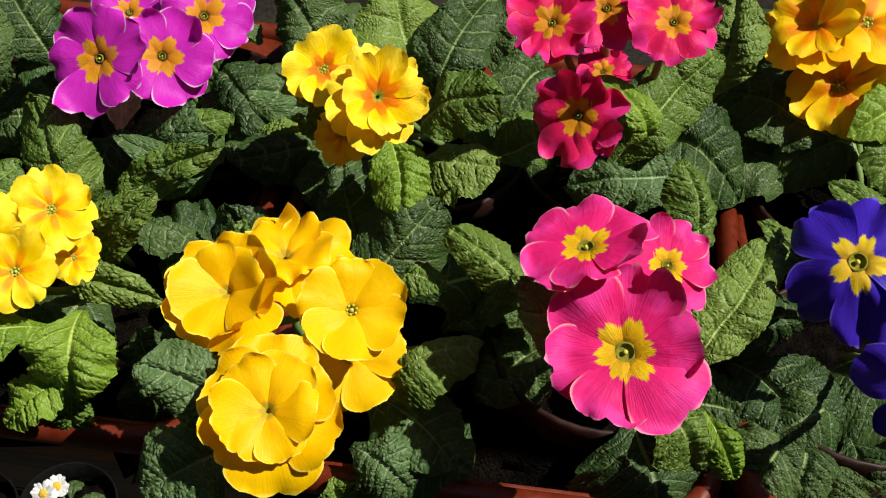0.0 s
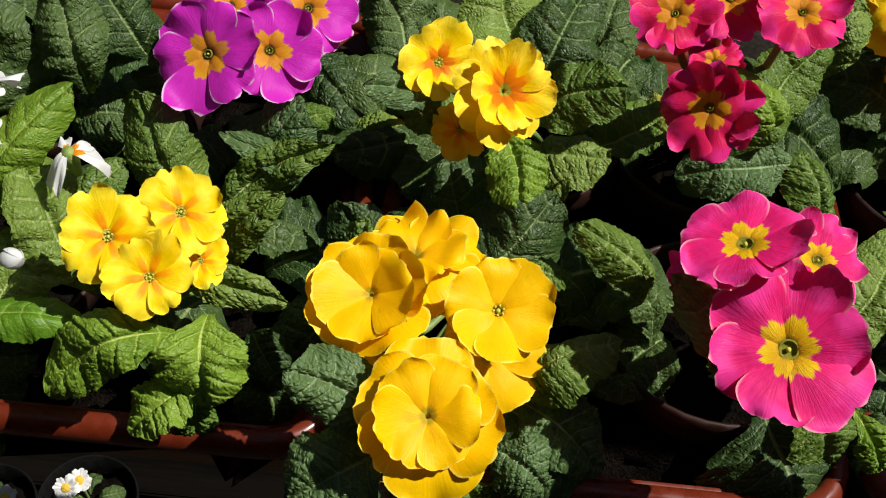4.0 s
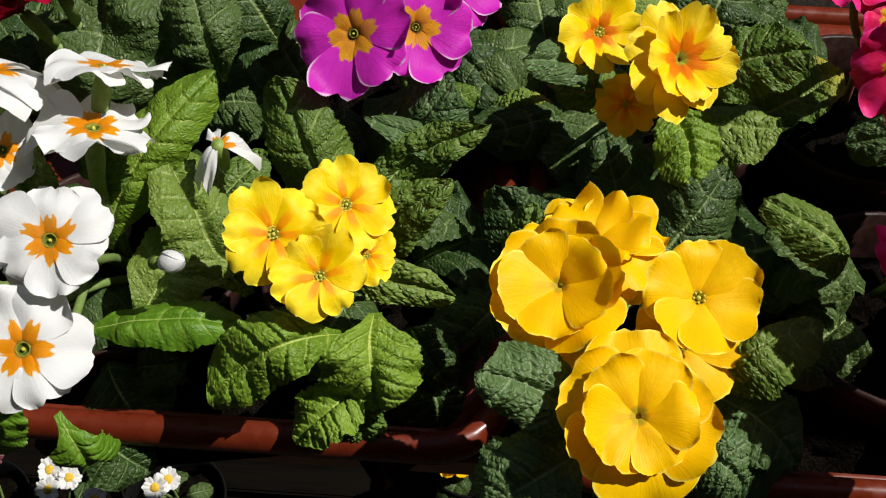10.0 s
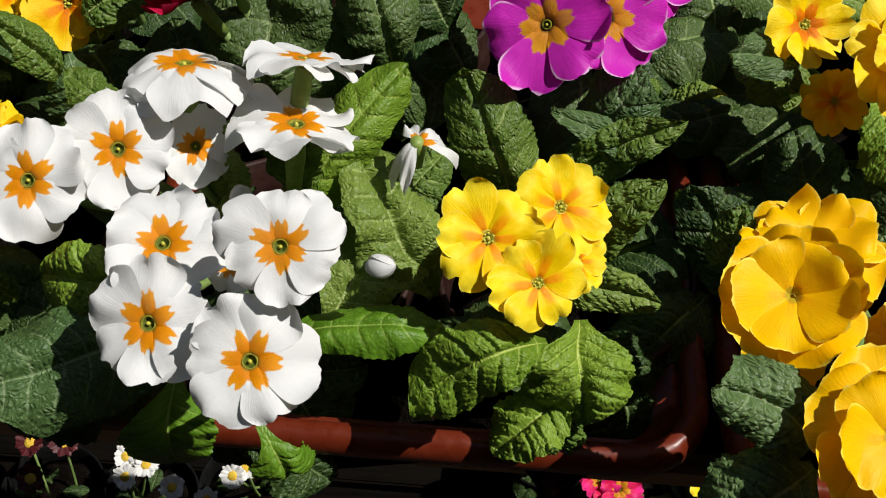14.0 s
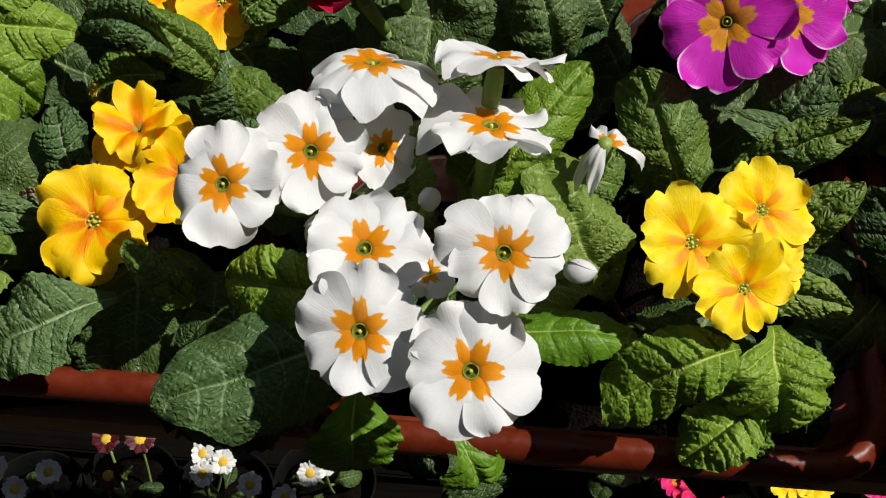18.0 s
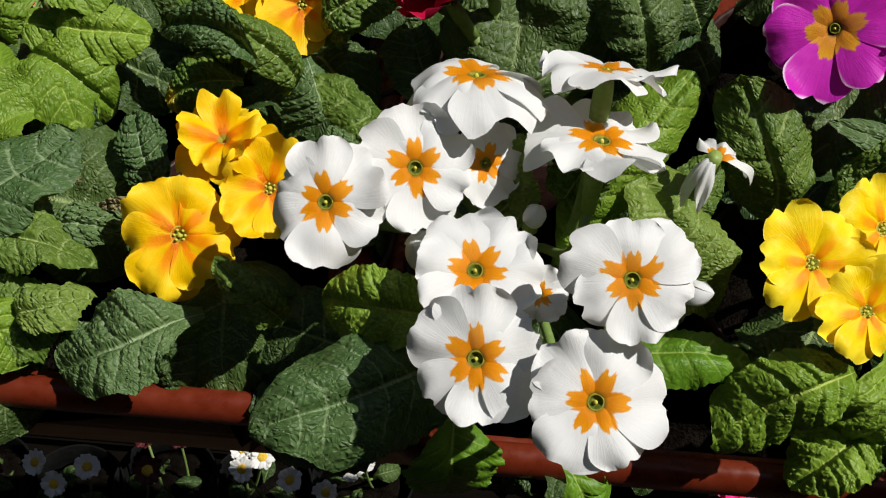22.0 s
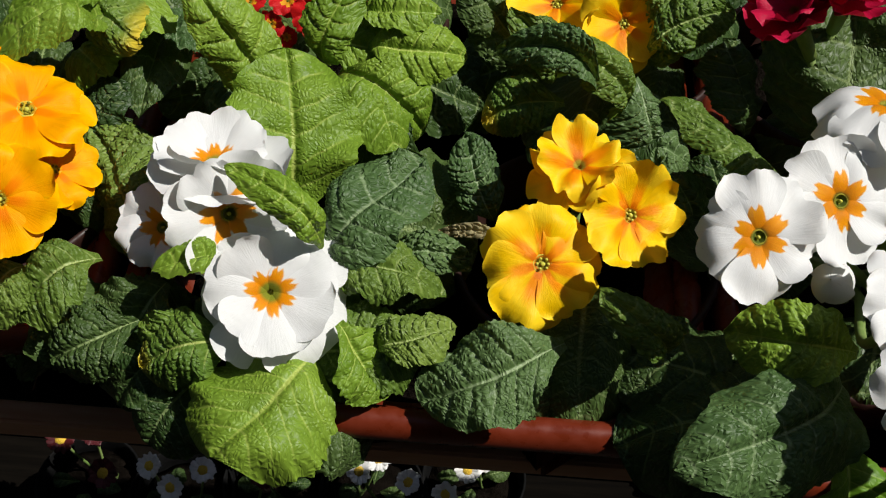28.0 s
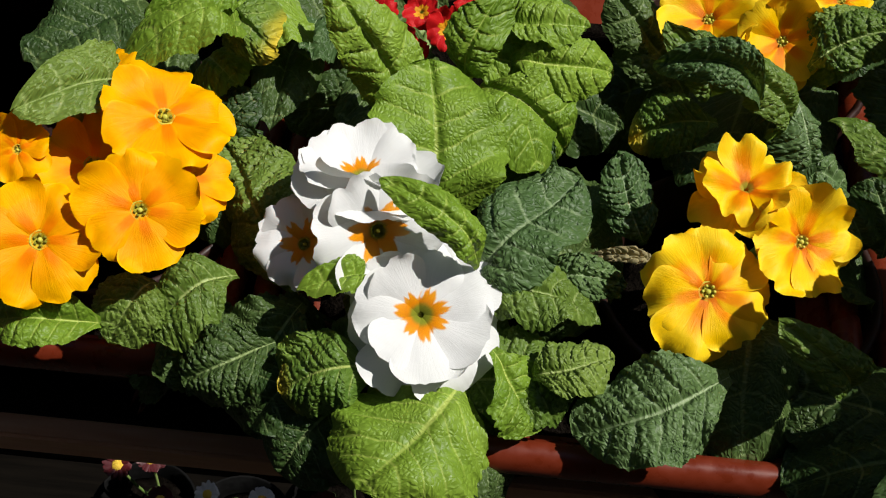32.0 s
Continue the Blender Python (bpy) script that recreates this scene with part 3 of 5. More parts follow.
def flower(plant, at, facing, radius, kind, spin=0.0, form=None, cup=None, droop=0.0, inner=0.80):
    """One bloom: a tube with its calyx, ring or rings of petals, a pistil, and the stalk down to the plant."""
    seed = next_seed()
    rng = np.random.default_rng(seed)
    at, facing = Vector(at), Vector(facing).normalized()
    count, rings, wide, notch, hollow, wave = FORM[form or kind]
    hollow = hollow if cup is None else cup
    turn = facing.to_track_quat("Z", "Y").to_matrix().to_4x4()
    whole = Matrix.Translation(at) @ turn @ Matrix.Rotation(radians(spin), 4, "Z")
    back = at - facing * (0.006 + 0.35 * radius)
    foot = at - facing * (0.008 + 0.75 * radius)
    spine = [at - facing * 0.003, at - facing * 0.35 * radius, at - facing * 0.55 * radius, foot]
    bloom = part("flower", tube(spine, [0.050 * radius + 0.0014, 0.095 * radius + 0.001, 0.10 * radius + 0.001, 0.0020], 10), CALYX, plant)
    bend = (rng.uniform(0.05, 0.14), rng.uniform(0, 6.3), rng.uniform(0.02, 0.08), rng.uniform(0, 6.3), rng.uniform(0.0, 0.10), rng.uniform(0, 6.3))
    for ring in range(rings):
        scale = 1.0 if ring == 0 else inner
        for k in range(count):
            points, shape, disc = petal_points(radius * scale * rng.uniform(0.86, 1.07), wide * rng.uniform(0.88, 1.08), notch * rng.uniform(0.4, 1.6), hollow + 0.24 * ring + rng.uniform(-0.05, 0.05), wave, seed * 40 + ring * 20 + k, droop + rng.uniform(-0.08, 0.16))
            around = Matrix.Rotation(math.tau * (k + 0.5 * ring) / count + rng.uniform(-0.12, 0.12), 4, "Z") @ Matrix.Translation((0, 0, (0.004 if ring else 0) + 0.00006 * k))
            a = np.array(around)
            points = points @ a[:3, :3].T + a[:3, 3]
            angle, far = np.arctan2(points[..., 1], points[..., 0]), np.hypot(points[..., 0], points[..., 1]) / radius
            points[..., 2] += radius * far ** 2 * (bend[0] * np.cos(2 * angle - bend[1]) + bend[2] * np.cos(3 * angle - bend[3]) + bend[4] * np.cos(angle - bend[5]))
            m = np.array(whole)
            link("petal", sheet("petal", points @ m[:3, :3].T + m[:3, 3], shape, disc * (scale, count)), bloom, PETAL[kind])
    light = kind in ("yellow", "cream", "lemon", "ruffled", "orange")
    size = radius * (0.135 if light else 0.062 if kind in ("purple", "rose", "red", "crimson") else 0.105)
    collar = turned([(0.25 * size, -0.006), (0.72 * size, -0.0045), (0.85 * size, -0.0008), (1.0 * size, 0.0003), (1.18 * size, 0.0), (1.25 * size, -0.0012)], 16)
    collar.transform(whole @ Matrix.Translation((0, 0, -0.02 * radius)))
    part("throat", collar, COLLAR if light else DARKCOLLAR, bloom)
    knob = turned([(0.12 * size, -0.006), (0.12 * size, -0.002), (0.26 * size, -0.0016), (0.32 * size, -0.0010), (0.22 * size, -0.0004), (0.04 * size, -0.0002)], 10)
    knob.transform(whole @ Matrix.Translation((0, 0, 0.0004)))
    part("pistil", knob, PISTIL, bloom)
    if light:
        tips = bmesh.new()
        for k in range(6):
            a = math.tau * k / 6 + rng.uniform(-0.2, 0.2)
            bmesh.ops.create_icosphere(tips, subdivisions=1, radius=0.20 * size, matrix=whole @ Matrix.Translation((0.62 * size * math.cos(a), 0.62 * size * math.sin(a), rng.uniform(-0.0006, 0.0006))) @ Matrix.Diagonal((1, 1, 1.5, 1)))
        part("stamen_ring", tips, PISTIL if kind != "orange" else DARKCOLLAR, bloom)
    ground = plant.location + Vector((rng.uniform(-0.01, 0.01), rng.uniform(-0.01, 0.01), 0.075))
    a, b, c, d = foot, foot - facing * 0.02 + Vector((0, 0, -0.015)), ground.lerp(foot, 0.4) + Vector((0, 0, 0.012)), ground
    run = [a * (1 - s) ** 3 + b * 3 * s * (1 - s) ** 2 + c * 3 * s * s * (1 - s) + d * s ** 3 for s in (i / 9 for i in range(10))]
    part("stem", tube(run, [0.0015] * 10, 7), REDSTEM if kind == "rose" else STEM, plant)
    return bloom


def bud(plant, at, facing, radius, kind="white"):
    """A bloom still rolled shut."""
    at, facing = Vector(at), Vector(facing).normalized()
    m = Matrix.Translation(at) @ facing.to_track_quat("Z", "Y").to_matrix().to_4x4()
    cup = part("flower", tube([at - facing * 1.6 * radius, at - facing * 0.9 * radius, at - facing * 0.1 * radius], [0.0022, 0.55 * radius, 0.5 * radius], 10), CALYX, plant, "closed flower bud")
    u, v = np.linspace(0, 1, 14)[:, None], np.linspace(-1, 1, 12)[None, :]
    a = np.array(m)
    for k in range(4):
        swirl = math.tau * k / 4 + 1.25 * v + 0.9 * u
        girth = radius * 1.05 * np.sin(math.pi * (0.14 + 0.855 * u)) ** 0.8 * (1 + 0.13 * v + 0.03 * np.sin(9 * u + k))
        points = np.stack([girth * np.cos(swirl), girth * np.sin(swirl), radius * (3.0 * u - 0.4) + 0 * v], -1)
        far = np.stack([0.75 + 0.2 * u + 0 * v, 0.5 + 0.2 * v + 0 * u], -1)
        link("petal", sheet("petal", points @ a[:3, :3].T + a[:3, 3], far, far * (1, 0)), cup, PETAL[kind])
    return cup


def wilted(plant, at, radius, kind="white"):
    """A spent bloom: limp petals, two lying to one side and one hanging from the throat."""
    at = Vector(at)
    bloom = part("flower", tube([at + Vector((0, 0.004, -0.014)), at + Vector((0, 0.002, -0.006)), at], [0.0016, 0.0026, 0.0020], 10), CALYX, plant, "wilted drooping white flower")
    for turn, lean, wide, long, droop in ((-70, 0.10, 0.40, 1.0, 0.9), (-35, 0.20, 0.34, 0.75, 0.6), (25, 0.25, 0.34, 0.6, 0.4), (160, -0.95, 0.24, 0.75, 0.25), (120, -0.35, 0.24, 0.7, 1.0)):
        points, shape, disc = petal_points(radius * long, wide, 0.05, lean, 0.16, next_seed(), droop)
        a = np.array(Matrix.Translation(at) @ Matrix.Rotation(radians(turn), 4, "Z"))
        link("petal", sheet("petal", points @ a[:3, :3].T + a[:3, 3], shape, disc * (1, 5) + (0.45 if abs(turn) > 100 else 0, 0)), bloom, PETAL[kind])
    return bloom


def potted(x, y, name, label, category="potted plant", z=0.757, group="potted primroses"):
    """The empty for a plant in its round plastic pot, with pot and soil."""
    plant = new(name)
    plant.location = (x, y, z)
    tagged(plant, label, category, group)
    bpy.context.view_layer.update()
    wall = [(0.0300, 0.0), (0.0325, 0.002), (0.0395, 0.060), (0.0425, 0.0605), (0.0435, 0.073), (0.0425, 0.0745), (0.0412, 0.0735), (0.0385, 0.058), (0.0300, 0.005)]
    pot = part("pot", turned([(r, h * 1.05) for r, h in wall], 36), POT if z > 0.5 else SHADEPOT, plant)
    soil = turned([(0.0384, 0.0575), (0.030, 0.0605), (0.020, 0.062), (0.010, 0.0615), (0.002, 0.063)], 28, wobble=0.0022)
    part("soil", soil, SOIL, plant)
    return plant


def own(plant):
    """Lay the parts of a plant, which were built in the world's axes, under its empty."""
    shift = Matrix.Translation(plant.location)
    for ob in plant.children:
        if ob.name.split(".")[0] not in ("pot", "soil"):
            ob.matrix_parent_inverse = shift.inverted()
    return plant


def tuft(plant, count, reach, z0, z1, size, kind):
    """A low rosette of leaves all round a plant."""
    rng = np.random.default_rng(next_seed())
    x, y, _ = plant.location
    for k in range(count):
        a = math.tau * (k + rng.uniform(-0.3, 0.3)) / count
        far = reach * rng.uniform(0.75, 1.15)
        leaf(plant, (x + 0.25 * far * math.cos(a), y + 0.25 * far * math.sin(a), z0 + rng.uniform(-0.004, 0.004)), (x + far * math.cos(a), y + far * math.sin(a), z1 + rng.uniform(-0.008, 0.008)), size * rng.uniform(0.8, 1.2), kind=kind, arch=rng.uniform(0.14, 0.24), roll=rng.uniform(-12, 12), fine=False)


def rounded_loop(x0, x1, y0, y1, r, steps=7):
    corners = [(x1 - r, y1 - r, 0), (x0 + r, y1 - r, 90), (x0 + r, y0 + r, 180), (x1 - r, y0 + r, 270)]
    return [(cx + r * math.cos(a), cy + r * math.sin(a)) for cx, cy, start in corners for a in (radians(start + 90 * i / steps) for i in range(steps + 1))]


def planter(x0, x1, y0, y1, z, label, turn=0.0):
    """A long plastic planter box with tapered walls, a rolled rim and a ledge under it."""
    thing = new("planter_box")
    thing.location = ((x0 + x1) / 2, (y0 + y1) / 2, z)
    thing.rotation_euler = (0, 0, radians(turn))
    tagged(thing, label, "planter", "terracotta planters")
    w, d = (x1 - x0) / 2, (y1 - y0) / 2

    def skin(profile):
        bm = bmesh.new()
        rings = [[bm.verts.new((px, py, h)) for px, py in rounded_loop(-w - o, w + o, -d - o, d + o, 0.026 + o)] for o, h in profile]
        for a, b in zip(rings, rings[1:]):
            for k in range(len(a)):
                bm.faces.new((a[k], a[(k + 1) % len(a)], b[(k + 1) % len(b)], b[k]))
        return bm, rings

    bm, rings = skin([(-0.044, 0.0), (-0.042, 0.002), (-0.0082, 0.0705), (-0.0078, 0.0715), (-0.0115, 0.0712), (-0.046, 0.004)])
    bm.faces.new(rings[0][::-1])
    bm.faces.new(rings[-1])
    part("body", bm, TRAY, thing)
    bm, rings = skin([(-0.0088, 0.0665), (-0.0028, 0.0660), (-0.0008, 0.0668), (0.0, 0.0690), (-0.0002, 0.0718), (-0.0012, 0.0744), (-0.0032, 0.0760), (-0.0055, 0.0763), (-0.0078, 0.0752), (-0.0090, 0.0728), (-0.0090, 0.0670)])
    part("rim", bm, TRAY, thing)
    # Added fill: its dark colour stands in for shade between the pots.
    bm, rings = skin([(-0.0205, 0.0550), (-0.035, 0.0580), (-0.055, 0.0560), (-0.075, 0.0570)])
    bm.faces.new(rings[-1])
    part("soil", bm, SOIL, thing, "dark fill added to blacken the gaps between the pots")
    return thing


def board(name, x0, x1, y0, y1, z0, z1, material, parent, bevel=0.003, label=""):
    bm = bmesh.new()
    bmesh.ops.create_cube(bm, size=1, matrix=Matrix.LocRotScale(((x0 + x1) / 2, (y0 + y1) / 2, (z0 + z1) / 2), None, (x1 - x0, y1 - y0, z1 - z0)))
    bmesh.ops.bevel(bm, geom=bm.edges[:], offset=bevel, segments=2, affect="EDGES")
    ob = part(name, bm, material, parent, label)
    for face in ob.data.polygons:
        face.use_smooth = False
    return ob


# ---- ground and stand ----
bm = bmesh.new()
bmesh.ops.create_grid(bm, x_segments=60, y_segments=60, size=30)
for vert in bm.verts:
    vert.co.z = 0.012 * noise.noise(vert.co * 0.8)
ground = tagged(part("ground", bm, GROUND, None), "dark ground under the plant stand", "ground", kind="structure")

# Unseen walls, added to cut low sky light and keep shadows black.
SKY_SCREEN = plain_material("dark sky screen", (0.030, 0.036, 0.026), (0.060, 0.066, 0.050), 3, 0.8, 0.5, 0.004, 0.2, (1, 1, 0.1))
for name, x0, x1, y0, y1 in (("wall_south", -3.0, 2.8, -1.76, -1.7), ("wall_west", -3.06, -3.0, -1.76, 2.8), ("wall_east", 2.8, 2.86, -1.76, 2.8), ("wall_north", -3.0, 2.8, 2.8, 2.86)):
    tagged(board(name, x0, x1, y0, y1, -0.02, 3.5, SKY_SCREEN, None, 0.004), "unseen dark wall added to cut the sky light", "wall", kind="structure")

stand = tagged(new("plant_stand"), "dark weathered wooden plant stand with two tiers", "stand")
TOP = 0.757
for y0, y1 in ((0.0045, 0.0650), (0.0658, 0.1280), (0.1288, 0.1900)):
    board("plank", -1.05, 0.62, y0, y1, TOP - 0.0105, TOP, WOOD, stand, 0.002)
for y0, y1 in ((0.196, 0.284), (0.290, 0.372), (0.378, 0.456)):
    board("low_plank", -1.05, 0.62, y0, y1, 0.140, 0.160, SHADEWOOD, stand, 0.002)
board("edge_strip", -1.05, 0.62, -0.0050, 0.0042, TOP - 0.0120, TOP - 0.0005, BAREWOOD, stand, 0.0012, "bare lighter wooden edge strip")
for x in (-1.0, 0.56):
    for y in (0.03, 0.14):
        board("post", x, x + 0.045, y, y + 0.045, 0.0, TOP - 0.0107, WOOD, stand)
    board("bearer", x + 0.048, x + 0.075, 0.02, 0.1900, TOP - 0.075, TOP - 0.0107, WOOD, stand)
    board("low_bearer", x + 0.048, x + 0.075, 0.05, 0.42, 0.100, 0.1395, WOOD, stand)

planter(-0.0735, 0.0990, -0.0530, 0.188, TOP, "terracotta plastic planter holding yellow and pink primroses")
planter(-0.2635, -0.0765, -0.0465, 0.188, TOP, "terracotta plastic planter holding yellow and white primroses")
planter(-0.4490, -0.2665, -0.0370, 0.188, TOP, "terracotta plastic planter holding orange and white primroses")
planter(-0.6400, -0.4520, -0.0185, 0.188, TOP, "terracotta plastic planter holding apricot primroses")
planter(0.1022, 0.298, -0.0500, 0.188, TOP, "terracotta plastic planter holding blue primroses")

# ---- primroses ----
plant = potted(-0.03, 0.022, "golden_primrose", "golden yellow double primrose in a brown pot, in the planter")
flower(plant, (-0.0481, -0.0649, 0.8900), (-0.05, -0.50, 0.86), 0.0228, "yellow", spin=10, form="yellow_front", cup=0.02, inner=0.74)
flower(plant, (-0.0301, -0.0288, 0.8960), (0.16, -0.50, 0.85), 0.0178, "yellow", spin=0, form="yellow_cup", cup=0.36)
flower(plant, (-0.0679, -0.0257, 0.8930), (-0.24, -0.46, 0.86), 0.0196, "yellow", spin=20, form="yellow_bowl", cup=0.34)
flower(plant, (-0.0567, 0.0002, 0.8800), (-0.05, -0.02, 0.99), 0.0230, "yellow", spin=5, cup=0.14, inner=0.70)
flower(plant, (-0.0308, -0.0287, 0.8720), (0.20, -0.50, 0.85), 0.0180, "yellow", spin=30, form="yellow_cup", cup=0.25)
flower(plant, (-0.0629, -0.0263, 0.8640), (-0.38, -0.55, 0.74), 0.0112, "yellow", spin=0, form="yellow_cup", cup=0.3)
leaf(plant, (-0.0632, -0.0551, 0.8668), (-0.0908, -0.0542, 0.8910), 0.0219, kind="blue", arch=0.22, pucker=1.3)
leaf(plant, (-0.0590, -0.0607, 0.8650), (-0.0869, -0.0778, 0.8570), 0.0305, kind="blue", arch=0.14)
leaf(plant, (-0.0250, -0.0237, 0.8528), (0.0107, -0.0209, 0.8770), 0.0226, kind="mid", arch=0.14, roll=15, twist=30)
leaf(plant, (-0.0241, -0.0263, 0.8430), (0.0127, -0.0430, 0.8370), 0.0403, kind="blue", arch=0.12, pucker=0.7)
leaf(plant, (-0.0277, -0.0447, 0.8450), (-0.0048, -0.0567, 0.8350), 0.0261, kind="blue", arch=0.16)
leaf(plant, (-0.0355, 0.0237, 0.8372), (-0.0107, 0.0391, 0.8760), 0.0339, kind="dark", arch=0.12, roll=-10)
leaf(plant, (-0.0364, 0.0452, 0.8280), (-0.0491, 0.0670, 0.8640), 0.0289, kind="dark", arch=0.12)
leaf(plant, (-0.0033, 0.0201, 0.8280), (0.0278, 0.0373, 0.8440), 0.0253, kind="dark", arch=0.12)
leaf(plant, (-0.0192, 0.0152, 0.8610), (-0.0035, 0.0084, 0.8670), 0.0155, kind="mid", arch=0.2)
leaf(plant, (-0.0333, -0.0517, 0.8350), (-0.0264, -0.0592, 0.8270), 0.0159, kind="yellowing", arch=0.2)
leaf(plant, (-0.0650, 0.0277, 0.8280), (-0.0861, 0.0366, 0.8680), 0.0267, kind="dark", arch=0.1, roll=15)
leaf(plant, (-0.0736, 0.0227, 0.8280), (-0.1027, -0.0100, 0.8260), 0.0296, kind="dark", arch=0.16)
leaf(plant, (-0.0770, 0.0095, 0.8568), (-0.0749, 0.0162, 0.8810), 0.0147, kind="mid", arch=0.2)
leaf(plant, (-0.0190, -0.0290, 0.8500), (0.0070, -0.0490, 0.8460), 0.0259, kind="blue", arch=0.1, roll=0, twist=0, fold=0.1, curl=0.3, pucker=1.0)
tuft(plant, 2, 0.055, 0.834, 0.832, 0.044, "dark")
own(plant)

plant = potted(0.056, 0.022, "pink_primrose", "hot pink primrose with yellow eyes in a brown pot")
flower(plant, (0.0510, -0.0448, 0.9120), (-0.13, -0.59, 0.79), 0.0244, "pink", spin=0)
flower(plant, (0.0367, -0.0205, 0.9280), (-0.26, -0.03, 0.96), 0.0202, "pink", spin=30)
flower(plant, (0.0634, -0.0116, 0.9140), (0.18, -0.35, 0.92), 0.0157, "pink", spin=12)
flower(plant, (0.0358, -0.0089, 0.9000), (-0.41, -0.13, 0.90), 0.0141, "rose", spin=0)
leaf(plant, (0.0763, -0.0138, 0.8619), (0.1057, 0.0293, 0.8910), 0.0225, kind="mid", arch=0.1, roll=-15)
leaf(plant, (0.0836, 0.0111, 0.8420), (0.1271, 0.0312, 0.8500), 0.0264, kind="dark", arch=0.15)
leaf(plant, (0.0643, -0.0223, 0.8460), (0.0762, -0.0461, 0.8300), 0.0516, kind="dark", arch=0.14, roll=0)
leaf(plant, (0.0740, -0.0189, 0.8550), (0.0892, -0.0377, 0.8410), 0.0241, kind="mid", arch=0.2, pucker=1.6)
leaf(plant, (0.0373, -0.0281, 0.8790), (0.0219, -0.0236, 0.9130), 0.0173, kind="mid", arch=0.25, pucker=1.5)
leaf(plant, (0.0231, 0.0104, 0.8599), (-0.0039, 0.0169, 0.8890), 0.0175, kind="mid", arch=0.2)
leaf(plant, (0.0299, 0.0077, 0.8382), (0.0058, 0.0349, 0.8600), 0.0211, kind="dark", arch=0.15)
leaf(plant, (0.0369, 0.0164, 0.8320), (0.0130, -0.0067, 0.8280), 0.0317, kind="dark", arch=0.15)
leaf(plant, (0.0840, 0.0392, 0.8615), (0.0755, 0.0583, 0.8930), 0.0192, kind="mid", arch=0.15)
leaf(plant, (0.0845, -0.0024, 0.8300), (0.1116, -0.0047, 0.8320), 0.0228, kind="dark", arch=0.15)
leaf(plant, (0.0430, -0.0200, 0.8840), (0.0310, -0.0100, 0.8960), 0.0133, kind="light", arch=0.1, roll=0, twist=0, curl=0.8, fold=0.4, pucker=1.7)
leaf(plant, (0.0820, -0.0360, 0.8760), (0.0950, -0.0480, 0.8580), 0.0124, kind="light", arch=0.15, roll=0, twist=15, curl=0.8, fold=0.4, pucker=1.7)
tuft(plant, 2, 0.055, 0.834, 0.832, 0.044, "dark")
own(plant)

plant = potted(-0.02, 0.118, "cream_yellow_primrose", "yellow primrose with orange eyes in a pot")
flower(plant, (-0.0343, 0.0494, 0.9130), (0.22, -0.52, 0.82), 0.0190, "cream", spin=0)
flower(plant, (-0.0560, 0.0712, 0.9050), (0.31, -0.59, 0.74), 0.0151, "cream", spin=25, form="lemon", cup=0.35)
flower(plant, (-0.0464, 0.0508, 0.8930), (-0.07, -0.85, 0.52), 0.0105, "ruffled", spin=0, form="lemon")
leaf(plant, (-0.0200, 0.0660, 0.8850), (0.0090, 0.0580, 0.9140), 0.0247, kind="mid", arch=0.1, pucker=0.8, roll=0, twist=0, curl=0.2)
leaf(plant, (-0.0204, 0.0821, 0.8517), (0.0110, 0.0652, 0.8710), 0.0267, kind="mid", arch=0.14)
leaf(plant, (-0.0530, 0.0730, 0.8720), (-0.0800, 0.0550, 0.9060), 0.0181, kind="blue", arch=0.08, roll=0, twist=0, fold=0.1, curl=0.3)
leaf(plant, (-0.0310, 0.0620, 0.8840), (-0.0230, 0.0350, 0.8740), 0.0218, kind="light", arch=0.12, roll=0, twist=0, pucker=1.5)
leaf(plant, (0.0075, 0.0969, 0.8437), (0.0409, 0.1088, 0.8630), 0.0262, kind="yellowing", arch=0.15)
leaf(plant, (-0.0448, 0.0994, 0.8360), (-0.0636, 0.0691, 0.8420), 0.0261, kind="dark", arch=0.15)
leaf(plant, (-0.0553, 0.1071, 0.8287), (-0.0942, 0.0794, 0.8480), 0.0242, kind="dark", arch=0.15)
leaf(plant, (-0.0259, 0.1007, 0.8682), (-0.0409, 0.1277, 0.9070), 0.0362, kind="mid", arch=0.1)
leaf(plant, (-0.0182, 0.0939, 0.8662), (0.0006, 0.1288, 0.9050), 0.0282, kind="dark", arch=0.1)
leaf(plant, (-0.0681, 0.1249, 0.8489), (-0.0900, 0.1599, 0.8780), 0.0320, kind="dark", arch=0.1)
leaf(plant, (-0.0438, 0.0804, 0.8601), (-0.0725, 0.0858, 0.8770), 0.0201, kind="mid", arch=0.2)
leaf(plant, (-0.0225, 0.0867, 0.8300), (-0.0116, 0.0592, 0.8280), 0.0210, kind="dark", arch=0.2)
leaf(plant, (0.0112, 0.1414, 0.8406), (0.0184, 0.1728, 0.8770), 0.0300, kind="dark", arch=0.12)
leaf(plant, (-0.0913, 0.0935, 0.8410), (-0.0652, 0.0949, 0.8470), 0.0168, kind="yellowing", arch=0.2)
leaf(plant, (-0.0902, 0.0921, 0.8390), (-0.0692, 0.0826, 0.8470), 0.0152, kind="yellowing", arch=0.2)
leaf(plant, (-0.0390, 0.1460, 0.8420), (-0.0910, 0.1660, 0.8490), 0.0340, kind="dark", arch=0.2, fine=False)
tuft(plant, 3, 0.055, 0.834, 0.832, 0.044, "dark")
own(plant)

plant = potted(0.06, 0.122, "rose_primrose", "deep rose primrose with yellow eyes and puckered leaves")
flower(plant, (0.0335, 0.0449, 0.9200), (-0.46, -0.72, 0.51), 0.0177, "rose", spin=0)
flower(plant, (0.0220, 0.0797, 0.9300), (-0.30, -0.51, 0.80), 0.0166, "rose", spin=15)
flower(plant, (0.0620, 0.0743, 0.9400), (-0.03, -0.51, 0.86), 0.0160, "rose", spin=0)
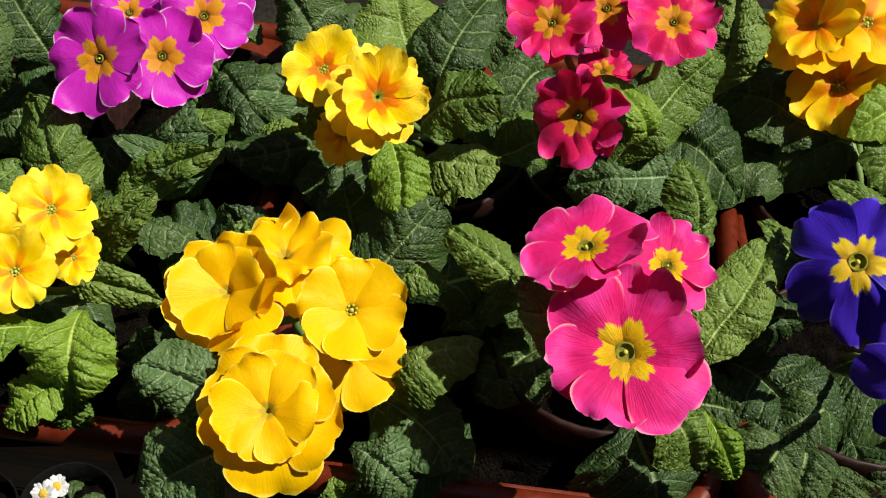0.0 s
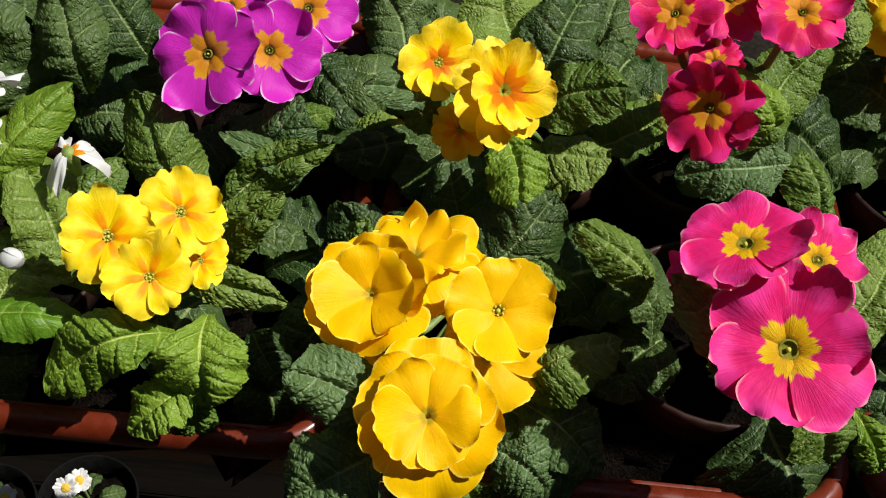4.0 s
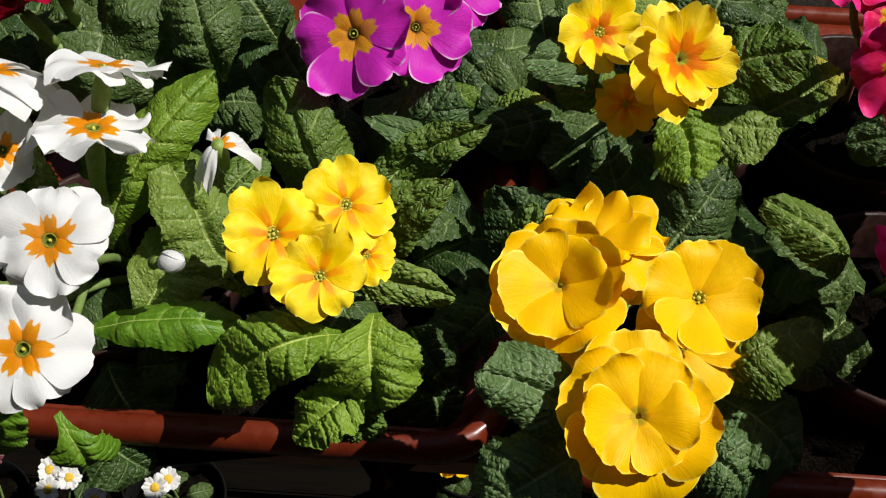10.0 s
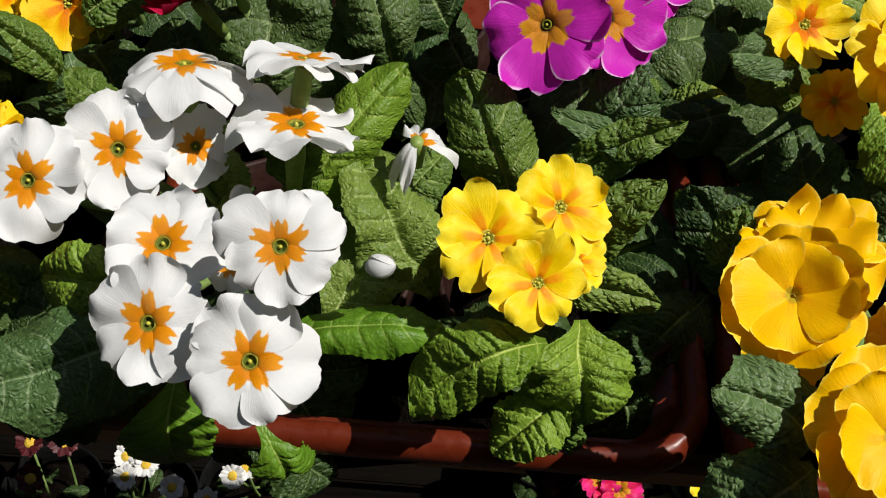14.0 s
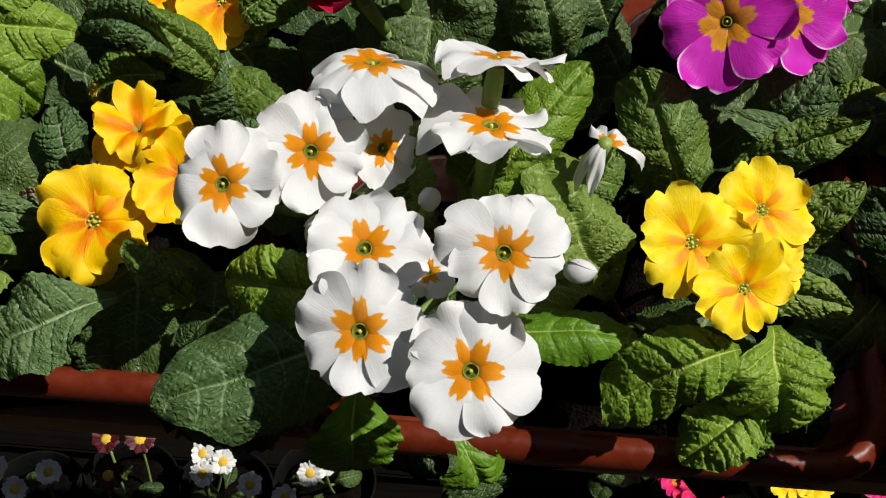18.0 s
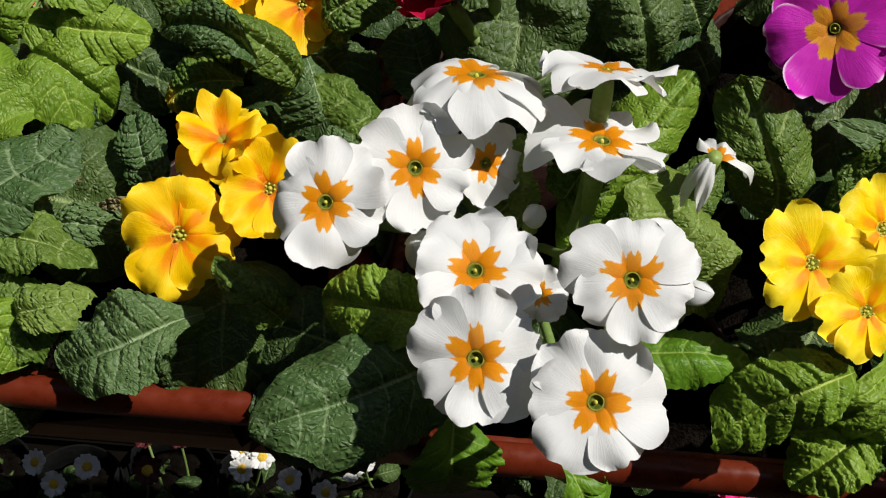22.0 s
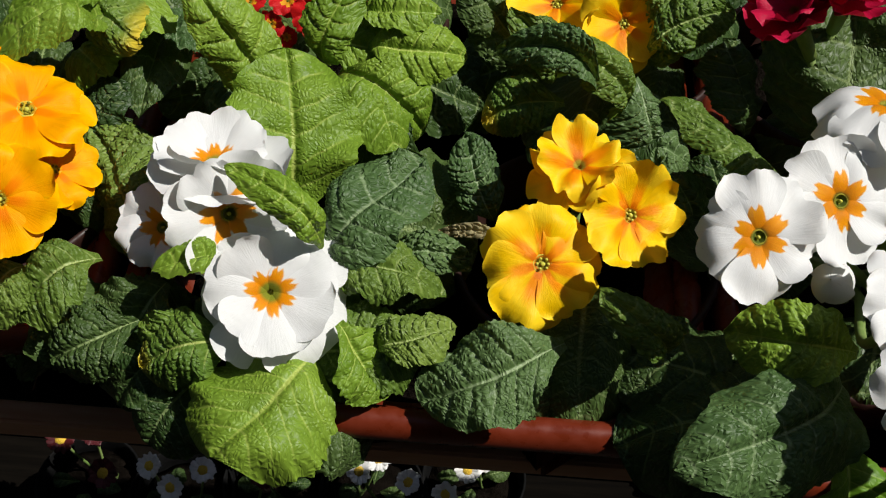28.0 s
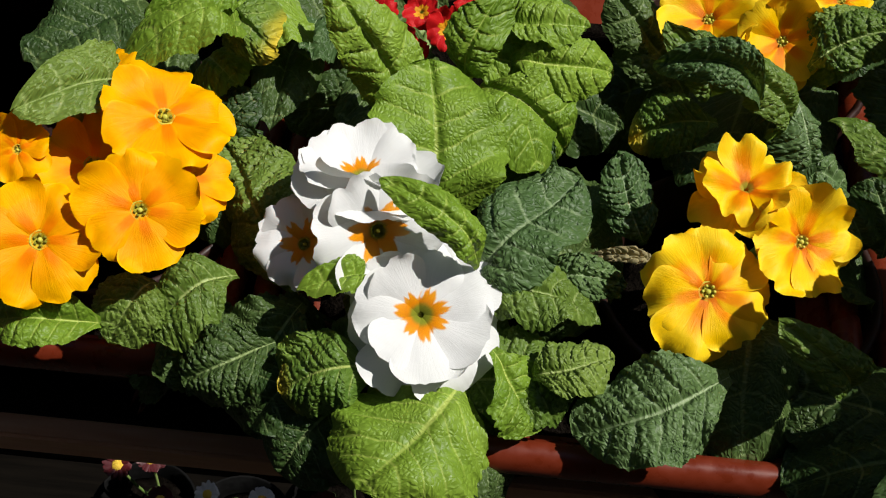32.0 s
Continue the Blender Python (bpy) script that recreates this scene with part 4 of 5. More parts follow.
flower(plant, (0.0398, 0.0834, 0.9360), (-0.14, -0.53, 0.84), 0.0161, "rose", spin=40)
flower(plant, (0.0442, 0.0939, 0.9000), (-0.03, -0.53, 0.85), 0.0120, "rose", spin=0)
leaf(plant, (0.0505, 0.0745, 0.8666), (0.0878, 0.1109, 0.9030), 0.0264, kind="mid", arch=0.1, roll=-15)
leaf(plant, (0.0854, 0.0826, 0.8630), (0.0378, 0.0710, 0.8650), 0.0256, kind="blue", arch=0.12)
leaf(plant, (0.0641, 0.1137, 0.8500), (0.1091, 0.0937, 0.8440), 0.0379, kind="dark", arch=0.16)
leaf(plant, (0.0908, 0.1218, 0.8682), (0.0954, 0.1475, 0.9070), 0.0279, kind="mid", arch=0.1)
leaf(plant, (0.0540, 0.0611, 0.8958), (0.0424, 0.0666, 0.9200), 0.0125, kind="light", arch=0.25)
leaf(plant, (0.0270, 0.1506, 0.8500), (0.0086, 0.1071, 0.8470), 0.0270, kind="dark", arch=0.15)
leaf(plant, (0.0788, 0.1556, 0.8520), (0.0634, 0.1227, 0.8540), 0.0222, kind="dark", arch=0.15)
tuft(plant, 2, 0.055, 0.834, 0.832, 0.044, "dark")
own(plant)

plant = potted(0.152, 0.022, "blue_primrose", "violet blue primrose with yellow eyes in a brown pot")
flower(plant, (0.1258, 0.0078, 0.9050), (-0.27, -0.57, 0.78), 0.0254, "blue", spin=0, droop=0.42)
# Bloom added mostly out of view, to shade the leaves on its left.
flower(plant, (0.1413, -0.0396, 0.9050), (-0.16, -0.67, 0.73), 0.0204, "blue", spin=20, droop=0.35)
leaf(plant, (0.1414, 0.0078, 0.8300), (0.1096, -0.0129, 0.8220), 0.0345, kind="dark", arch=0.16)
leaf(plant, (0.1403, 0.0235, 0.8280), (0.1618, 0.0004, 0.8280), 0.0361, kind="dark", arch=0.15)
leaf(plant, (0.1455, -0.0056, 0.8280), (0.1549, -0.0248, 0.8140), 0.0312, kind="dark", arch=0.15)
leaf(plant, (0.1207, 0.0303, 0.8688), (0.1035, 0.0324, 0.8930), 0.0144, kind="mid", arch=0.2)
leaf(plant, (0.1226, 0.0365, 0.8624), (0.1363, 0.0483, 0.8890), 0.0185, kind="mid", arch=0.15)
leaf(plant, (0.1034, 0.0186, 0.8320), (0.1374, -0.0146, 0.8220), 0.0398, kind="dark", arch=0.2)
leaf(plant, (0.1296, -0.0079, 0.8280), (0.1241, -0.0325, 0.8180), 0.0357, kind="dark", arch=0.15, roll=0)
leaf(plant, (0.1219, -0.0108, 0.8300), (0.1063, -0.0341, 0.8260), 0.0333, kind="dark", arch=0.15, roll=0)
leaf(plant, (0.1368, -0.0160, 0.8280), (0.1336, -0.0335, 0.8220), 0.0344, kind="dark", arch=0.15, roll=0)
own(plant)

plant = potted(0.158, 0.118, "amber_primrose", "amber yellow primrose with orange eyes in a pot")
flower(plant, (0.1410, 0.1265, 0.8800), (-0.22, -0.79, 0.57), 0.0212, "ruffled", spin=0, form="orange")
flower(plant, (0.1285, 0.1355, 0.9000), (-0.47, -0.48, 0.74), 0.0217, "ruffled", spin=20, form="cream")
flower(plant, (0.1482, 0.1428, 0.9000), (-0.12, -0.38, 0.92), 0.0205, "ruffled", spin=0, form="orange")
leaf(plant, (0.1442, 0.1260, 0.8442), (0.0944, 0.1321, 0.8660), 0.0315, kind="dark", arch=0.15)
leaf(plant, (0.1603, 0.1322, 0.8400), (0.1229, 0.1095, 0.8420), 0.0293, kind="dark", arch=0.18)
leaf(plant, (0.1629, 0.1300, 0.8630), (0.1452, 0.1076, 0.8710), 0.0210, kind="light", arch=0.25)
leaf(plant, (0.1648, 0.1232, 0.8550), (0.1578, 0.0973, 0.8550), 0.0305, kind="mid", arch=0.2)
leaf(plant, (0.1549, 0.0714, 0.8532), (0.1368, 0.0752, 0.8750), 0.0154, kind="mid", arch=0.2)
leaf(plant, (0.1247, 0.1512, 0.8480), (0.1086, 0.1671, 0.8820), 0.0298, kind="dark", arch=0.15)
tuft(plant, 2, 0.055, 0.834, 0.832, 0.044, "dark")
own(plant)

plant = potted(-0.122, 0.024, "lemon_primrose", "lemon yellow primrose with three blooms in a pot")
flower(plant, (-0.1303, -0.0060, 0.9000), (0.22, -0.50, 0.84), 0.0140, "lemon", spin=0)
flower(plant, (-0.1495, -0.0189, 0.9000), (0.10, -0.52, 0.85), 0.0158, "lemon", spin=20)
flower(plant, (-0.1354, -0.0281, 0.8940), (0.18, -0.55, 0.82), 0.0138, "lemon", spin=30)
flower(plant, (-0.1242, -0.0116, 0.8840), (0.17, -0.44, 0.88), 0.0095, "lemon", spin=10)
leaf(plant, (-0.1395, 0.0391, 0.8407), (-0.1598, 0.0498, 0.8930), 0.0270, kind="mid", arch=0.06, roll=10)
leaf(plant, (-0.1280, 0.0399, 0.8457), (-0.0943, 0.0404, 0.8870), 0.0162, kind="mid", arch=0.1, roll=-20)
leaf(plant, (-0.1274, 0.0070, 0.8435), (-0.0999, 0.0114, 0.8970), 0.0196, kind="mid", arch=0.1, roll=-25, fold=0.3)
leaf(plant, (-0.1284, 0.0029, 0.8526), (-0.0985, -0.0116, 0.8670), 0.0153, kind="mid", arch=0.32)
leaf(plant, (-0.1215, -0.0196, 0.8670), (-0.1175, -0.0445, 0.8510), 0.0300, kind="light", arch=0.24, pucker=1.7, roll=8)
leaf(plant, (-0.1228, -0.0303, 0.8490), (-0.1440, -0.0500, 0.8420), 0.0215, kind="light", arch=0.15, pucker=1.6)
leaf(plant, (-0.1248, -0.0305, 0.8390), (-0.1224, -0.0435, 0.8270), 0.0145, kind="yellowing", arch=0.2)
leaf(plant, (-0.1303, -0.0271, 0.8650), (-0.1680, -0.0480, 0.8560), 0.0225, kind="light", arch=0.30, roll=14, pucker=1.7)
leaf(plant, (-0.1130, 0.0008, 0.8320), (-0.0966, -0.0196, 0.8260), 0.0192, kind="dark", arch=0.2)
leaf(plant, (-0.1084, -0.0090, 0.8280), (-0.0976, -0.0268, 0.8140), 0.0252, kind="dark", arch=0.2)
leaf(plant, (-0.1262, 0.0474, 0.8420), (-0.0942, 0.0323, 0.8470), 0.0222, kind="dark", arch=0.2)
leaf(plant, (-0.1368, -0.0089, 0.8335), (-0.1616, -0.0145, 0.8540), 0.0149, kind="dark", arch=0.2)
bud(plant, (-0.1832, 0.0196, 0.8750), (0.19, -0.18, 0.95), 0.0017, "white")
tuft(plant, 3, 0.055, 0.834, 0.832, 0.044, "dark")
own(plant)

plant = potted(-0.214, 0.024, "white_primrose", "white primrose with orange stars, many open blooms")
flower(plant, (-0.1983, -0.0490, 0.9280), (0.08, -0.60, 0.80), 0.0154, "white", spin=0, droop=0.10)
flower(plant, (-0.2039, -0.0689, 0.9090), (0.08, -0.53, 0.84), 0.0163, "white", spin=25, droop=0.05)
flower(plant, (-0.2329, -0.0331, 0.9060), (0.06, -0.29, 0.95), 0.0165, "white", spin=10)
flower(plant, (-0.2500, -0.0064, 0.9110), (0.16, -0.61, 0.78), 0.0157, "white", spin=0)
flower(plant, (-0.2310, -0.0583, 0.9060), (-0.08, -0.58, 0.81), 0.0165, "white", spin=15, droop=0.12)
flower(plant, (-0.2711, -0.0188, 0.9100), (0.02, -0.62, 0.78), 0.0160, "white", spin=5, droop=0.14)
flower(plant, (-0.2326, 0.0050, 0.9020), (0.34, -0.57, 0.75), 0.0117, "white", spin=20)
flower(plant, (-0.2367, 0.0204, 0.9190), (-0.06, 0.42, 0.90), 0.0208, "white", spin=10, droop=0.34)
flower(plant, (-0.2030, 0.0224, 0.9220), (0.10, 0.60, 0.79), 0.0178, "white", spin=0, droop=0.14)
flower(plant, (-0.2035, 0.0050, 0.9140), (0.06, 0.26, 0.96), 0.0190, "white", spin=35, droop=0.10)
flower(plant, (-0.2168, -0.0331, 0.8980), (-0.09, -0.61, 0.79), 0.0075, "white", spin=0)
wilted(plant, (-0.1716, 0.0157, 0.8990), 0.0125)
leaf(plant, (-0.2077, -0.0289, 0.8610), (-0.1595, -0.0298, 0.8710), 0.0179, kind="smooth", arch=0.10, pucker=0.5)
leaf(plant, (-0.2101, 0.0075, 0.8560), (-0.1777, 0.0384, 0.9070), 0.0223, kind="light", arch=0.12, roll=-15)
leaf(plant, (-0.1649, 0.0005, 0.8453), (-0.1897, 0.0259, 0.8890), 0.0278, kind="mid", arch=0.15)
leaf(plant, (-0.1955, -0.0208, 0.8501), (-0.1685, 0.0185, 0.8670), 0.0296, kind="mid", arch=0.12, pucker=0.6)
leaf(plant, (-0.1819, 0.0274, 0.8512), (-0.1656, 0.0384, 0.8730), 0.0174, kind="mid", arch=0.15)
leaf(plant, (-0.2072, -0.0603, 0.8650), (-0.1986, -0.0593, 0.8370), 0.0175, kind="smooth", arch=0.22)
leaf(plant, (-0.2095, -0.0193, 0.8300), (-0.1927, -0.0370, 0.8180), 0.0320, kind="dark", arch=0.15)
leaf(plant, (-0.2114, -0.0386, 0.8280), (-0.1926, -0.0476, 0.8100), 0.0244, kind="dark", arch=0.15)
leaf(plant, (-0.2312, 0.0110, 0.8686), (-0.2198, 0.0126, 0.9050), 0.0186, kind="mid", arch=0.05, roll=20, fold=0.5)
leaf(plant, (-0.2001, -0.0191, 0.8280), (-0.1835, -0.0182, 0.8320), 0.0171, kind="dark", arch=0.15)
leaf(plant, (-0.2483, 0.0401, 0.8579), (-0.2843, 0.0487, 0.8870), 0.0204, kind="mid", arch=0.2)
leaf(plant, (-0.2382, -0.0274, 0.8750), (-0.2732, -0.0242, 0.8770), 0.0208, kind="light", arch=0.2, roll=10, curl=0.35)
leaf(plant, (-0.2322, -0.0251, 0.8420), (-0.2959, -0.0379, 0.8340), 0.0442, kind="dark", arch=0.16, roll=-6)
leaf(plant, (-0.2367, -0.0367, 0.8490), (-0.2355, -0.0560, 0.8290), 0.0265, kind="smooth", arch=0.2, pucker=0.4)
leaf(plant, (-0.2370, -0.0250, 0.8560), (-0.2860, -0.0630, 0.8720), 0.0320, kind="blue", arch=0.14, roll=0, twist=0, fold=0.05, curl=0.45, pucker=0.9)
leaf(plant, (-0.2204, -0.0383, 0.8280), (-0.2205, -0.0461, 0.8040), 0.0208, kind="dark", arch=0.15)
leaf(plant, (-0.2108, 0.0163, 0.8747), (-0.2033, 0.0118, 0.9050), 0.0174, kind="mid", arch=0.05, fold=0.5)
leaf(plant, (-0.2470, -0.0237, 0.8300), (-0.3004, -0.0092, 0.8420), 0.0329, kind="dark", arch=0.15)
bud(plant, (-0.1800, -0.0250, 0.8920), (0.80, -0.30, 0.50), 0.0031, "white")
bud(plant, (-0.2448, -0.0123, 0.8840), (-0.37, -0.49, 0.84), 0.0051, "white")
bud(plant, (-0.2192, -0.0052, 0.8920), (0.12, -0.16, 0.97), 0.0028, "white")
tuft(plant, 3, 0.055, 0.834, 0.832, 0.044, "dark")
own(plant)

plant = potted(-0.118, 0.12, "purple_primrose", "magenta purple primrose with white-rimmed petals")
flower(plant, (-0.1358, 0.0642, 0.9040), (-0.23, -0.73, 0.65), 0.0212, "purple", spin=0)
flower(plant, (-0.1161, 0.0742, 0.9000), (0.20, -0.63, 0.75), 0.0185, "purple", spin=20)
flower(plant, (-0.1050, 0.0936, 0.9050), (0.26, -0.53, 0.81), 0.0193, "purple", spin=0)
flower(plant, (-0.1333, 0.0933, 0.9030), (0.09, -0.38, 0.92), 0.0144, "purple", spin=30)
leaf(plant, (-0.1202, 0.0524, 0.8453), (-0.1039, 0.0598, 0.8890), 0.0297, kind="blue", arch=0.12)
leaf(plant, (-0.1100, 0.1311, 0.8440), (-0.0833, 0.0948, 0.8500), 0.0268, kind="dark", arch=0.15)
leaf(plant, (-0.1589, 0.1002, 0.8436), (-0.1773, 0.1162, 0.8800), 0.0239, kind="dark", arch=0.12)
leaf(plant, (-0.1239, 0.0596, 0.8577), (-0.1326, 0.0545, 0.8770), 0.0119, kind="blue", arch=0.5)
leaf(plant, (-0.1040, 0.0985, 0.8320), (-0.0762, 0.0886, 0.8420), 0.0244, kind="dark", arch=0.15)
leaf(plant, (-0.1436, 0.0932, 0.8420), (-0.1509, 0.0644, 0.8420), 0.0279, kind="dark", arch=0.15)
leaf(plant, (-0.1194, 0.0685, 0.8550), (-0.0933, 0.0815, 0.8670), 0.0145, kind="mid", arch=0.25)
leaf(plant, (-0.1661, 0.0959, 0.8695), (-0.1858, 0.1099, 0.9010), 0.0271, kind="dark", arch=0.1)
leaf(plant, (-0.1110, 0.1160, 0.8420), (-0.0590, 0.1360, 0.8460), 0.0340, kind="dark", arch=0.2, fine=False)
tuft(plant, 3, 0.055, 0.834, 0.832, 0.044, "dark")
own(plant)

plant = potted(-0.212, 0.122, "crimson_primrose", "crimson primrose half hidden behind large puckered leaves")
flower(plant, (-0.2488, 0.0740, 0.8980), (-0.46, -0.09, 0.88), 0.0141, "crimson", spin=0)
flower(plant, (-0.2348, 0.0779, 0.9050), (-0.03, -0.26, 0.96), 0.0147, "crimson", spin=20)
leaf(plant, (-0.2253, 0.0810, 0.8399), (-0.2279, 0.0919, 0.8970), 0.0556, kind="dark", arch=0.14)
leaf(plant, (-0.2057, 0.0991, 0.8780), (-0.1844, 0.0827, 0.8670), 0.0293, kind="dark", arch=0.15)
leaf(plant, (-0.1798, 0.1037, 0.8730), (-0.1663, 0.0935, 0.8710), 0.0237, kind="blue", arch=0.15)
leaf(plant, (-0.2518, 0.0770, 0.8429), (-0.2623, 0.0917, 0.8720), 0.0220, kind="dark", arch=0.12)
leaf(plant, (-0.2004, 0.0896, 0.8360), (-0.1730, 0.0928, 0.8420), 0.0313, kind="dark", arch=0.15)
leaf(plant, (-0.1840, 0.0754, 0.8690), (-0.1969, 0.0952, 0.9030), 0.0264, kind="dark", arch=0.1)
leaf(plant, (-0.2290, 0.1460, 0.8420), (-0.2810, 0.1660, 0.8490), 0.0340, kind="dark", arch=0.2, fine=False)
tuft(plant, 3, 0.055, 0.834, 0.832, 0.044, "dark")
own(plant)

plant = potted(-0.304, 0.032, "orange_yellow_primrose", "ruffled orange-yellow primrose with three blooms")
flower(plant, (-0.3198, 0.0017, 0.8650), (0.07, -0.58, 0.81), 0.0191, "ruffled", spin=0, form="ruffled_single")
flower(plant, (-0.2953, 0.0168, 0.8710), (0.24, -0.58, 0.78), 0.0163, "ruffled", spin=20, form="ruffled_single", cup=0.3)
flower(plant, (-0.3105, 0.0298, 0.8730), (-0.08, -0.14, 0.99), 0.0163, "ruffled", spin=10)
leaf(plant, (-0.3117, -0.0140, 0.8490), (-0.3520, -0.0315, 0.8390), 0.0275, kind="blue", arch=0.16, roll=-10, pucker=1.3)
leaf(plant, (-0.3099, -0.0071, 0.8280), (-0.3190, -0.0271, 0.8100), 0.0267, kind="dark", arch=0.16)
leaf(plant, (-0.2997, 0.0029, 0.8300), (-0.2848, -0.0197, 0.8180), 0.0338, kind="dark", arch=0.16)
leaf(plant, (-0.2861, -0.0205, 0.8577), (-0.3043, -0.0156, 0.8770), 0.0133, kind="mid", arch=0.35)
leaf(plant, (-0.3340, 0.0310, 0.8460), (-0.3440, 0.0420, 0.8700), 0.0156, kind="blue", arch=0.08, pucker=1.4)
leaf(plant, (-0.3400, 0.0140, 0.8420), (-0.3590, 0.0200, 0.8500), 0.0107, kind="blue", arch=0.12, pucker=1.6)
leaf(plant, (-0.3882, 0.0023, 0.8455), (-0.3567, 0.0286, 0.8770), 0.0275, kind="blue", arch=0.12)
leaf(plant, (-0.2759, 0.0325, 0.8487), (-0.2828, 0.0367, 0.8680), 0.0160, kind="dark", arch=0.2)
leaf(plant, (-0.3170, 0.0014, 0.8280), (-0.2910, -0.0102, 0.8300), 0.0249, kind="dark", arch=0.15)
leaf(plant, (-0.3330, 0.0215, 0.8510), (-0.3502, 0.0165, 0.8570), 0.0046, kind="withered", arch=0.3, pucker=2)
tuft(plant, 3, 0.055, 0.834, 0.832, 0.044, "dark")
own(plant)

plant = potted(-0.398, 0.034, "white_double_primrose", "white double primrose with bright green leaves")
flower(plant, (-0.3956, -0.0126, 0.8620), (0.16, -0.53, 0.84), 0.0222, "white_double", spin=0)
flower(plant, (-0.4083, 0.0032, 0.8760), (0.33, -0.61, 0.72), 0.0179, "white", spin=20, cup=0.3)
flower(plant, (-0.4149, 0.0192, 0.8740), (-0.02, 0.25, 0.97), 0.0205, "white_double", spin=10, cup=0.25)
flower(plant, (-0.4291, 0.0043, 0.8660), (-0.27, -0.53, 0.81), 0.0146, "white", spin=0, cup=0.2)
leaf(plant, (-0.3970, 0.0260, 0.8420), (-0.4020, 0.0660, 0.8800), 0.0400, kind="light", arch=0.07, roll=-6, twist=0, pucker=0.8, curl=0.15, fold=0.0)
leaf(plant, (-0.3820, -0.0028, 0.8704), (-0.4036, 0.0034, 0.8970), 0.0108, kind="light", arch=0.25, roll=0)
leaf(plant, (-0.3827, -0.0203, 0.8450), (-0.4070, -0.0552, 0.8430), 0.0412, kind="light", arch=0.14, pucker=0.7, roll=0, twist=0, curl=0.25)
leaf(plant, (-0.3758, -0.0193, 0.8590), (-0.3601, -0.0305, 0.8410), 0.0216, kind="light", arch=0.16)
leaf(plant, (-0.3652, -0.0205, 0.8490), (-0.3442, -0.0146, 0.8570), 0.0165, kind="mid", arch=0.2)
leaf(plant, (-0.3868, 0.0020, 0.8550), (-0.3470, -0.0020, 0.8570), 0.0203, kind="mid", arch=0.16, roll=10)
leaf(plant, (-0.4350, -0.0150, 0.8460), (-0.4590, -0.0250, 0.8380), 0.0238, kind="dark", arch=0.14, fine=True)
leaf(plant, (-0.4160, -0.0150, 0.8500), (-0.4290, -0.0290, 0.8420), 0.0187, kind="yellowing", arch=0.14)
leaf(plant, (-0.4130, -0.0250, 0.8380), (-0.4310, -0.0430, 0.8220), 0.0298, kind="dark", arch=0.12, roll=0, twist=0, pucker=0.6, curl=0.3, fold=0.05)
leaf(plant, (-0.4300, -0.0010, 0.8460), (-0.4460, -0.0230, 0.8360), 0.0287, kind="dark", arch=0.1, roll=0, twist=0, pucker=0.35, curl=0.2, fold=0.05)
leaf(plant, (-0.4470, 0.1100, 0.8450), (-0.4490, 0.0550, 0.8580), 0.0222, kind="dark", arch=0.12, roll=0)
leaf(plant, (-0.4210, -0.0140, 0.8420), (-0.4400, -0.0350, 0.8340), 0.0238, kind="dark", arch=0.12, roll=0, twist=0, pucker=0.5, curl=0.2)
leaf(plant, (-0.4000, -0.0430, 0.8350), (-0.3810, -0.0410, 0.8220), 0.0234, kind="dark", arch=0.12, roll=0)
leaf(plant, (-0.3090, -0.0130, 0.8380), (-0.3170, -0.0330, 0.8240), 0.0249, kind="dark", arch=0.14, roll=0)
leaf(plant, (-0.3951, -0.0263, 0.8280), (-0.3636, -0.0269, 0.8100), 0.0300, kind="dark", arch=0.16)
leaf(plant, (-0.4045, -0.0213, 0.8490), (-0.4311, -0.0288, 0.8430), 0.0226, kind="yellowing", arch=0.15)
leaf(plant, (-0.4336, 0.0103, 0.8319), (-0.4667, 0.0454, 0.8610), 0.0294, kind="mid", arch=0.12, roll=10, pucker=1.7)
leaf(plant, (-0.4148, -0.0058, 0.8570), (-0.4289, -0.0147, 0.8670), 0.0102, kind="light", arch=0.4)
leaf(plant, (-0.3865, -0.0222, 0.8430), (-0.3519, -0.0178, 0.8450), 0.0278, kind="mid", arch=0.16)
leaf(plant, (-0.4127, 0.1045, 0.8282), (-0.4296, 0.0667, 0.8500), 0.0197, kind="dark", arch=0.2)
leaf(plant, (-0.3808, 0.0712, 0.8460), (-0.3674, 0.0467, 0.8440), 0.0242, kind="dark", arch=0.2)
leaf(plant, (-0.3684, 0.0129, 0.8477), (-0.3543, 0.0186, 0.8670), 0.0051, kind="withered", arch=0.3, pucker=2.5)
leaf(plant, (-0.3673, 0.0125, 0.8450), (-0.3398, 0.0113, 0.8530), 0.0128, kind="blue", arch=0.2, pucker=2)
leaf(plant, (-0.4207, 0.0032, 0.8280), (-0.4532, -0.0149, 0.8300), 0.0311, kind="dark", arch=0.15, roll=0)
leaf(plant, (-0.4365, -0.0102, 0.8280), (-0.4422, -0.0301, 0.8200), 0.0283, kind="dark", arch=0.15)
tuft(plant, 3, 0.055, 0.834, 0.832, 0.044, "dark")
own(plant)

plant = potted(-0.296, 0.13, "gold_cup_primrose", "golden primrose with cupped blooms among curled leaves")
flower(plant, (-0.2968, 0.0890, 0.8780), (-0.01, -0.78, 0.63), 0.0152, "ruffled", spin=0, form="yellow_cup", cup=0.5)
flower(plant, (-0.3182, 0.0988, 0.8760), (-0.24, -0.46, 0.85), 0.0152, "ruffled", spin=20, form="yellow_cup", cup=0.45)
flower(plant, (-0.3078, 0.0981, 0.8680), (-0.45, -0.69, 0.57), 0.0095, "ruffled", spin=0, form="yellow_cup", cup=0.6)
flower(plant, (-0.2801, 0.1003, 0.8860), (-0.07, -0.19, 0.98), 0.0106, "ruffled", spin=0, form="lemon")
